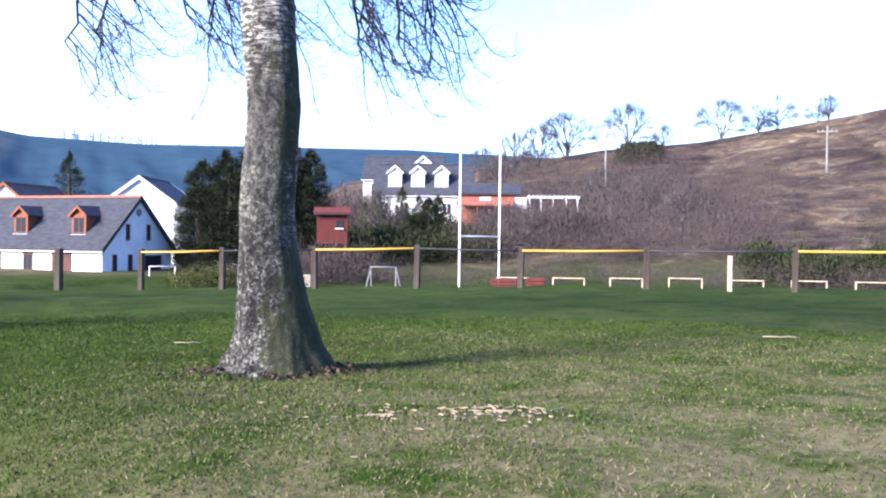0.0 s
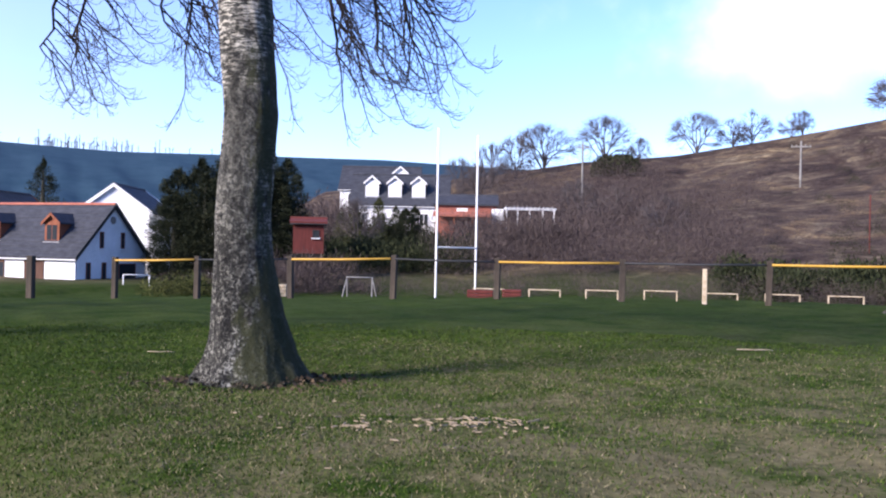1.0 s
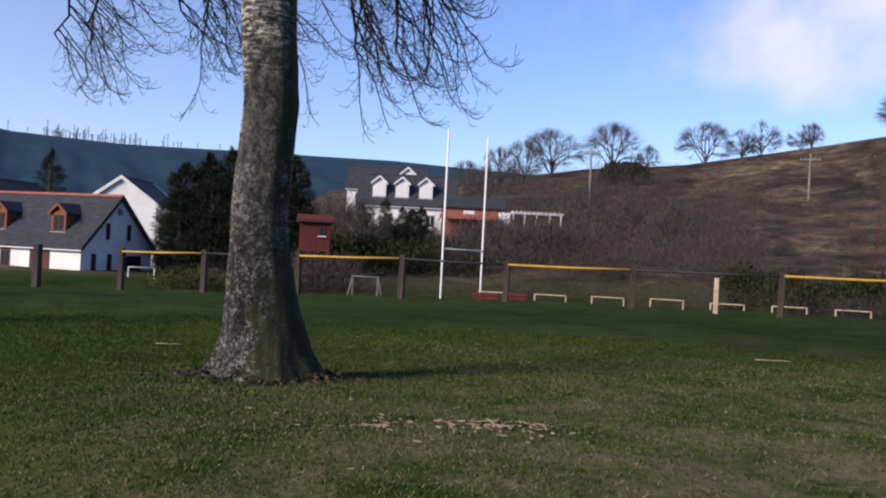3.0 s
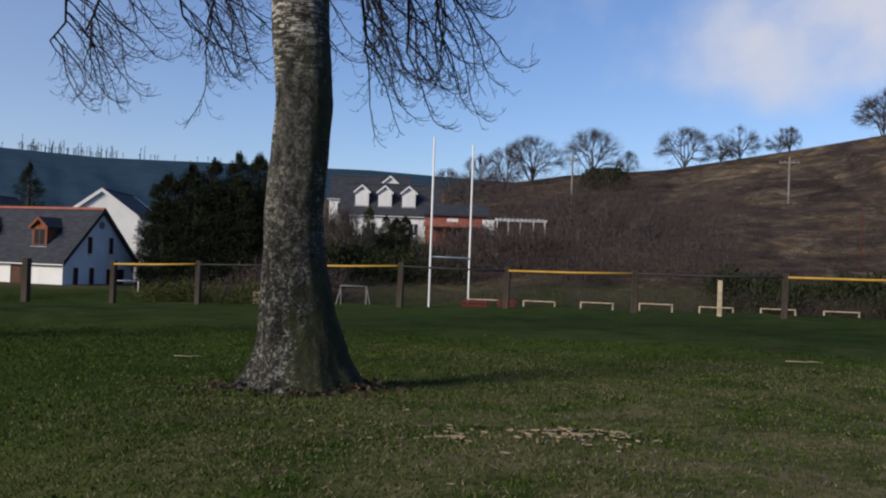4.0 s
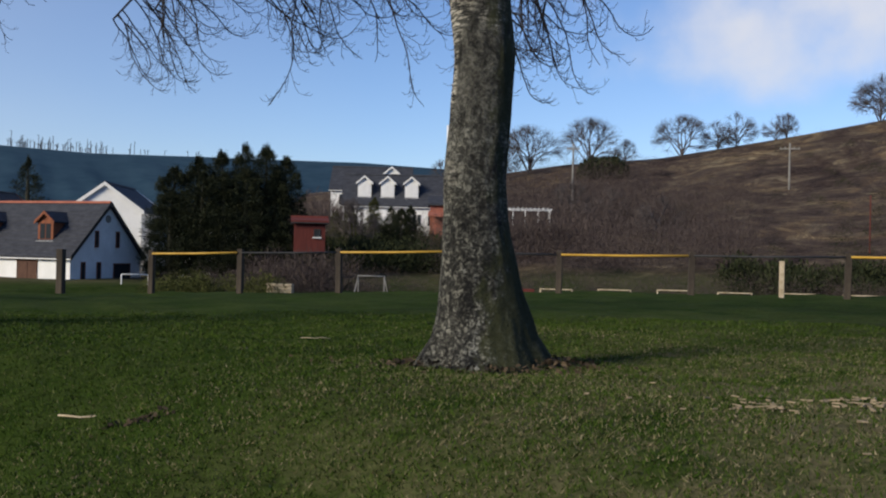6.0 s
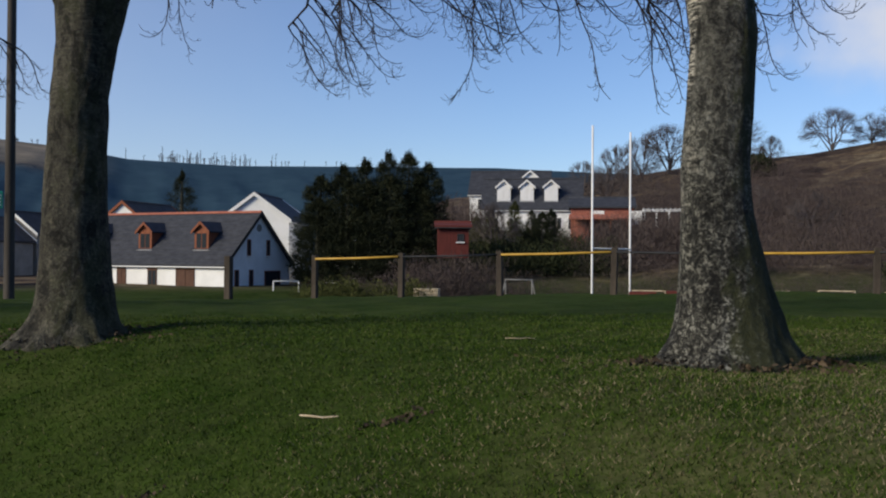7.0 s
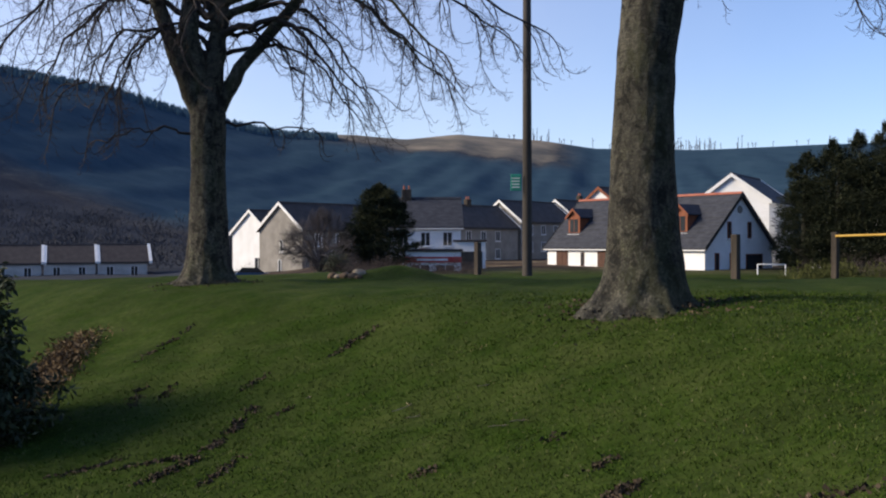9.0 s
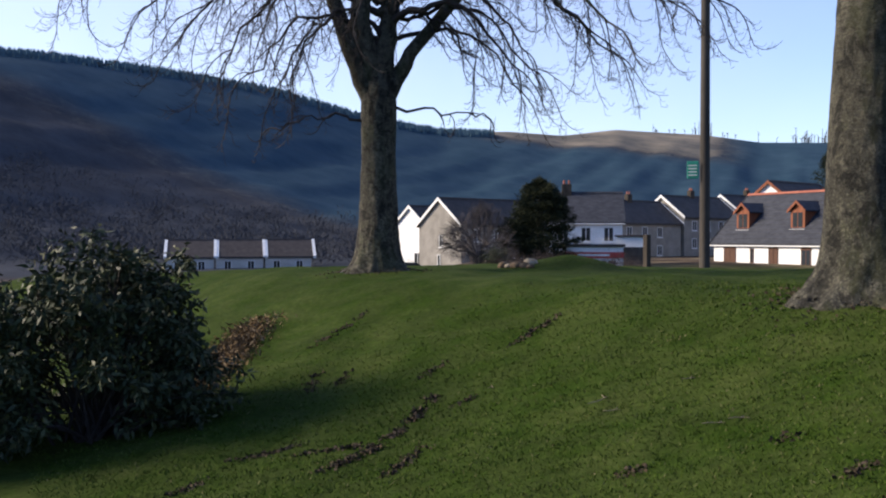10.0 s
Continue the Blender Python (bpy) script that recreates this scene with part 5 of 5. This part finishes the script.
# ---- lying on the turf ----
def near_path(rng, n, reach, near=1.2):
    """Random places round the walk, thinning with distance."""
    t = rng.uniform(0, 1, n)
    px, py = 7.8 - 5.3 * t, -24.8 + 0.8 * t
    a = np.radians(rng.uniform(-80, 22, n))
    r = near + (reach - near) * rng.uniform(0, 1, n) ** 1.25
    return px + r * np.sin(a), py + r * np.cos(a), r


def blades(name, n, reach, tall, wide, mat, seed, label, keep):
    rng = np.random.default_rng(seed)
    x, y, r = near_path(rng, n, reach)
    ok = keep(x, y, rng)
    x, y, r = x[ok], y[ok], r[ok]
    m = len(x)
    z = height(x, y) - 0.004
    a = rng.uniform(0, 2 * np.pi, m)
    h = rng.uniform(*tall, m) * (1 + r / 30)
    w = rng.uniform(*wide, m) * (1 + r / 8)
    lean_ = rng.normal(0, 0.75, (m, 2)) * h[:, None]
    base = np.column_stack([x, y, z])
    side = np.column_stack([np.cos(a), np.sin(a), np.zeros(m)]) * w[:, None]
    tip = base + np.column_stack([lean_[:, 0], lean_[:, 1], h])
    v = np.stack([base - side, base + side, tip], 1).reshape(-1, 3)
    me = bpy.data.meshes.new(name)
    me.vertices.add(3 * m)
    me.vertices.foreach_set("co", v.ravel())
    me.loops.add(3 * m)
    me.loops.foreach_set("vertex_index", np.arange(3 * m, dtype=np.int32))
    me.polygons.add(m)
    me.polygons.foreach_set("loop_start", np.arange(0, 3 * m, 3, dtype=np.int32))
    me.polygons.foreach_set("loop_total", np.full(m, 3, dtype=np.int32))
    me.update(calc_edges=True)
    me.materials.append(mat)
    return tagged(new(name, me), label, "grass", kind="stuff")


def dry_mask(x, y):
    return 0.5 + 0.3 * rolling(x, y, 0.8, 5.0) + 0.22 * rolling(x, y, 2.1, 1.3) + 0.25 * np.exp(-((x - 6.5) / 3.5) ** 2 - ((y + 20) / 2.2) ** 2)


MAT_blade = by_island("grass_blades", [(0.0, (0.024, 0.046, 0.005)), (0.5, (0.040, 0.070, 0.010)), (0.88, (0.062, 0.088, 0.018)), (1.0, (0.12, 0.12, 0.055))], rough=0.9, spec=0.04)
MAT_straw = by_island("dry_grass_blades", [(0.0, (0.085, 0.076, 0.038)), (0.6, (0.165, 0.142, 0.08)), (1.0, (0.23, 0.20, 0.125))], rough=0.95, spec=0.03)
MAT_litter = by_island("brown_leaf_litter", [(0.0, (0.024, 0.017, 0.010)), (0.7, (0.055, 0.038, 0.022)), (1.0, (0.11, 0.08, 0.048))], rough=0.85)
blades("grass", 360000, 14.0, (0.008, 0.026), (0.0018, 0.0035), MAT_blade, 1, "short green winter grass blades on the turf", lambda x, y, g: g.uniform(0, 1, len(x)) > 0.0)
blades("grass", 260000, 12.0, (0.006, 0.022), (0.0015, 0.0035), MAT_straw, 2, "dry straw-coloured grass thatch in the turf", lambda x, y, g: g.uniform(0, 1, len(x)) < np.clip(dry_mask(x, y) * smooth01((x - 1) / 4) * 0.9 + 0.015, 0, 1))

for i, (x, y, spread, n) in enumerate(((4.13, -17.18, 0.75, 800), (-3.12, -15.4, 0.8, 900), (-14.0, -14.7, 0.9, 500))):
    rng = np.random.default_rng(60 + i)
    a, r = rng.uniform(0, 2 * np.pi, n), 0.35 + np.abs(rng.normal(0, spread * 0.5, n))
    xx, yy_ = x + r * np.cos(a), y + r * np.sin(a)
    c = np.column_stack([xx, yy_, height(xx, yy_) + 0.015 + rng.uniform(0, 0.05, n) * (r < 0.75)])
    tagged(spray_mesh("leaf_litter", c, rng.uniform(0.02, 0.06, n), MAT_litter, None, rng, 0.6, np.column_stack([np.cos(a), np.sin(a), np.zeros(n)])), "brown fallen leaves round the tree foot", "leaf litter", kind="stuff")


def chip(x, y, length, width, turn, mat, name, label, category, group=""):
    """A splintered piece of wood lying flat."""
    bm = box((-length / 2, -width / 2, 0.0), (length / 2, width / 2, width * 0.55), width * 0.12)
    for v_ in bm.verts:
        v_.co.y *= 1 - 0.5 * abs(v_.co.x) / length + random.uniform(-0.15, 0.15)
        v_.co.z += random.uniform(-0.1, 0.1) * width
    ob = tagged(part(name, bm, mat, None), label, category, group)
    ob.matrix_basis = pose(x, y, gz(x, y) + 0.012, random.uniform(-8, 8), random.uniform(-6, 6), turn)
    return ob


random.seed(77)
for k in range(120):
    x, y = (6.52 + random.gauss(0, 0.2), -19.2 + random.gauss(0, 0.2)) if k < 76 else (5.9 + random.gauss(0, 0.09), -19.45 + random.gauss(0, 0.22)) if k < 106 else (6.4 + random.gauss(0, 0.7), -19.5 + random.gauss(0, 0.5))
    chip(x, y, random.uniform(0.02, 0.05) if k % 9 else random.uniform(0.06, 0.12), random.uniform(0.008, 0.018), random.gauss(10, 60), MAT_litterwood, "wood_chip", "pale splintered wood chip lying on the grass", "wood chip", "scattered wood chips")
for x, y, L_, turn in ((8.49, -12.5, 0.42, 12), (1.82, -18.75, 0.34, 4), (1.99, -14.97, 0.3, 20), (6.3, -21.6, 0.3, -4), (-3.65, -18.3, 0.75, 116), (-2.2, -18.54, 0.26, 55), (-3.17, -17.77, 0.2, 80), (-3.36, -18.48, 0.18, 70), (-2.07, -18.46, 0.2, 56), (-5.38, -18.24, 0.12, 120)):
    v, f = [], []
    pts = [Vector((L_ * (k / 4 - 0.5), 0.02 * math.sin(k * 1.9 + x), 0.012 + 0.005 * (k % 2))) for k in range(5)]
    k_ = 1.0 if x > 8 or y < -18.7 else 0.6
    tube_data(pts, [r_ * k_ for r_ in (0.006, 0.008, 0.007, 0.006, 0.004)], 6, v, f)
    tube_data([pts[2], pts[2] + Vector((0.07, 0.06, 0.01))], [0.004, 0.002], 5, v, f)
    st = tagged(mesh_object("fallen_stick", v, f, MAT_chip if x > 1.7 else MAT_litterwood, smooth=True), "pale fallen stick lying on the grass" if x > 1 else "dark fallen stick lying on the bank", "stick", "fallen sticks")
    st.matrix_basis = pose(x, y, gz(x, y), 0, 0, turn)

# scuffed soil on the bank: crumbs of earth in slanting lines
rng = np.random.default_rng(88)
cs = []
for x0, y0, x1, y1, n in ((-7.4, -19.3, -8.2, -18.8, 130), (-5.95, -20.7, -5.7, -20.2, 150), (-4.7, -20.5, -4.9, -19.9, 200), (-4.9, -19.9, -5.8, -18.65, 420), (-6.3, -17.3, -6.4, -16.5, 170), (-6.45, -18.4, -6.6, -18.0, 60),
                         (-5.4, -21.5, -5.5, -21.2, 90), (-2.2, -19.55, -2.2, -19.3, 60), (-0.6, -19.4, -0.6, -19.15, 60), (-9.4, -18.3, -10.0, -17.2, 160), (-0.15, -19.9, -0.1, -19.6, 150), (-5.35, -18.7, -5.3, -18.5, 40),
                         (-5.4, -20.3, -5.0, -19.8, 160), (-4.1, -20.2, -4.5, -19.6, 150), (-7.3, -19.0, -7.8, -18.55, 90), (1.0, -19.9, 1.4, -19.8, 50), (-1.5, -18.9, -1.3, -18.8, 40), (2.4, -19.4, 2.7, -19.3, 50)):
    n = int(n * 2.4)
    t = np.clip(rng.normal(0.5, 0.3, n), 0, 1)
    gap = np.sin(t * 19 + x0) > -0.35
    xx = (x0 + (x1 - x0) * t + rng.normal(0, 0.03, n) + 0.04 * np.sin(t * 23))[gap]
    yy_ = (y0 + (y1 - y0) * t + rng.normal(0, 0.05, n))[gap]
    cs.append(np.column_stack([xx, yy_, height(xx, yy_) + rng.uniform(0.0, 0.02, len(xx))]))
c = np.vstack(cs)
MAT_earth = by_island("scuffed_earth", [(0.0, (0.015, 0.011, 0.007)), (1.0, (0.07, 0.05, 0.032))], rough=0.95)
tagged(spray_mesh("bare_soil", c, rng.uniform(0.012, 0.05, len(c)), MAT_earth, None, rng, 0.7), "dark scuffed soil showing in lines on the bank", "soil", kind="stuff")
# stones and small logs beside the mound
for k in range(9):
    x, y = -13.4 + 0.16 * k + random.uniform(-0.1, 0.1), -12.3 + random.uniform(-0.25, 0.25)
    bm = bmesh.new()
    bmesh.ops.create_icosphere(bm, subdivisions=2, radius=random.uniform(0.07, 0.14))
    for v_ in bm.verts:
        v_.co *= 1 + 0.35 * noise.noise(v_.co * 6 + Vector((k, 0, 0)))
        v_.co.z *= 0.7
    st = tagged(part("rubble_stone", bm, MAT_soil if k % 3 else MAT_litterwood, None), "weathered rubble stone beside the grass mound", "stone", "rubble by the mound")
    st.location = (x, y, gz(x, y) + 0.03)
# dead bracken along the top of the bank beside the rhododendron
rng = np.random.default_rng(91)
n = 7000
t = rng.uniform(0, 1, n)
xx, yy_ = -8.6 - 3.3 * t + rng.normal(0, 0.2, n), -20.6 + 2.5 * t + rng.normal(0, 0.2, n)
c = np.column_stack([xx, yy_, height(xx, yy_) + rng.uniform(0.0, 0.13, n)])
MAT_bracken = by_island("dead_bracken", [(0.0, (0.05, 0.032, 0.018)), (0.6, (0.13, 0.09, 0.05)), (1.0, (0.24, 0.18, 0.11))], rough=0.95, spec=0.03)
tagged(spray_mesh("bracken", c, rng.uniform(0.04, 0.12, n), MAT_bracken, None, rng, 0.25), "dead brown bracken beside the rhododendron bush", "bracken", kind="stuff")
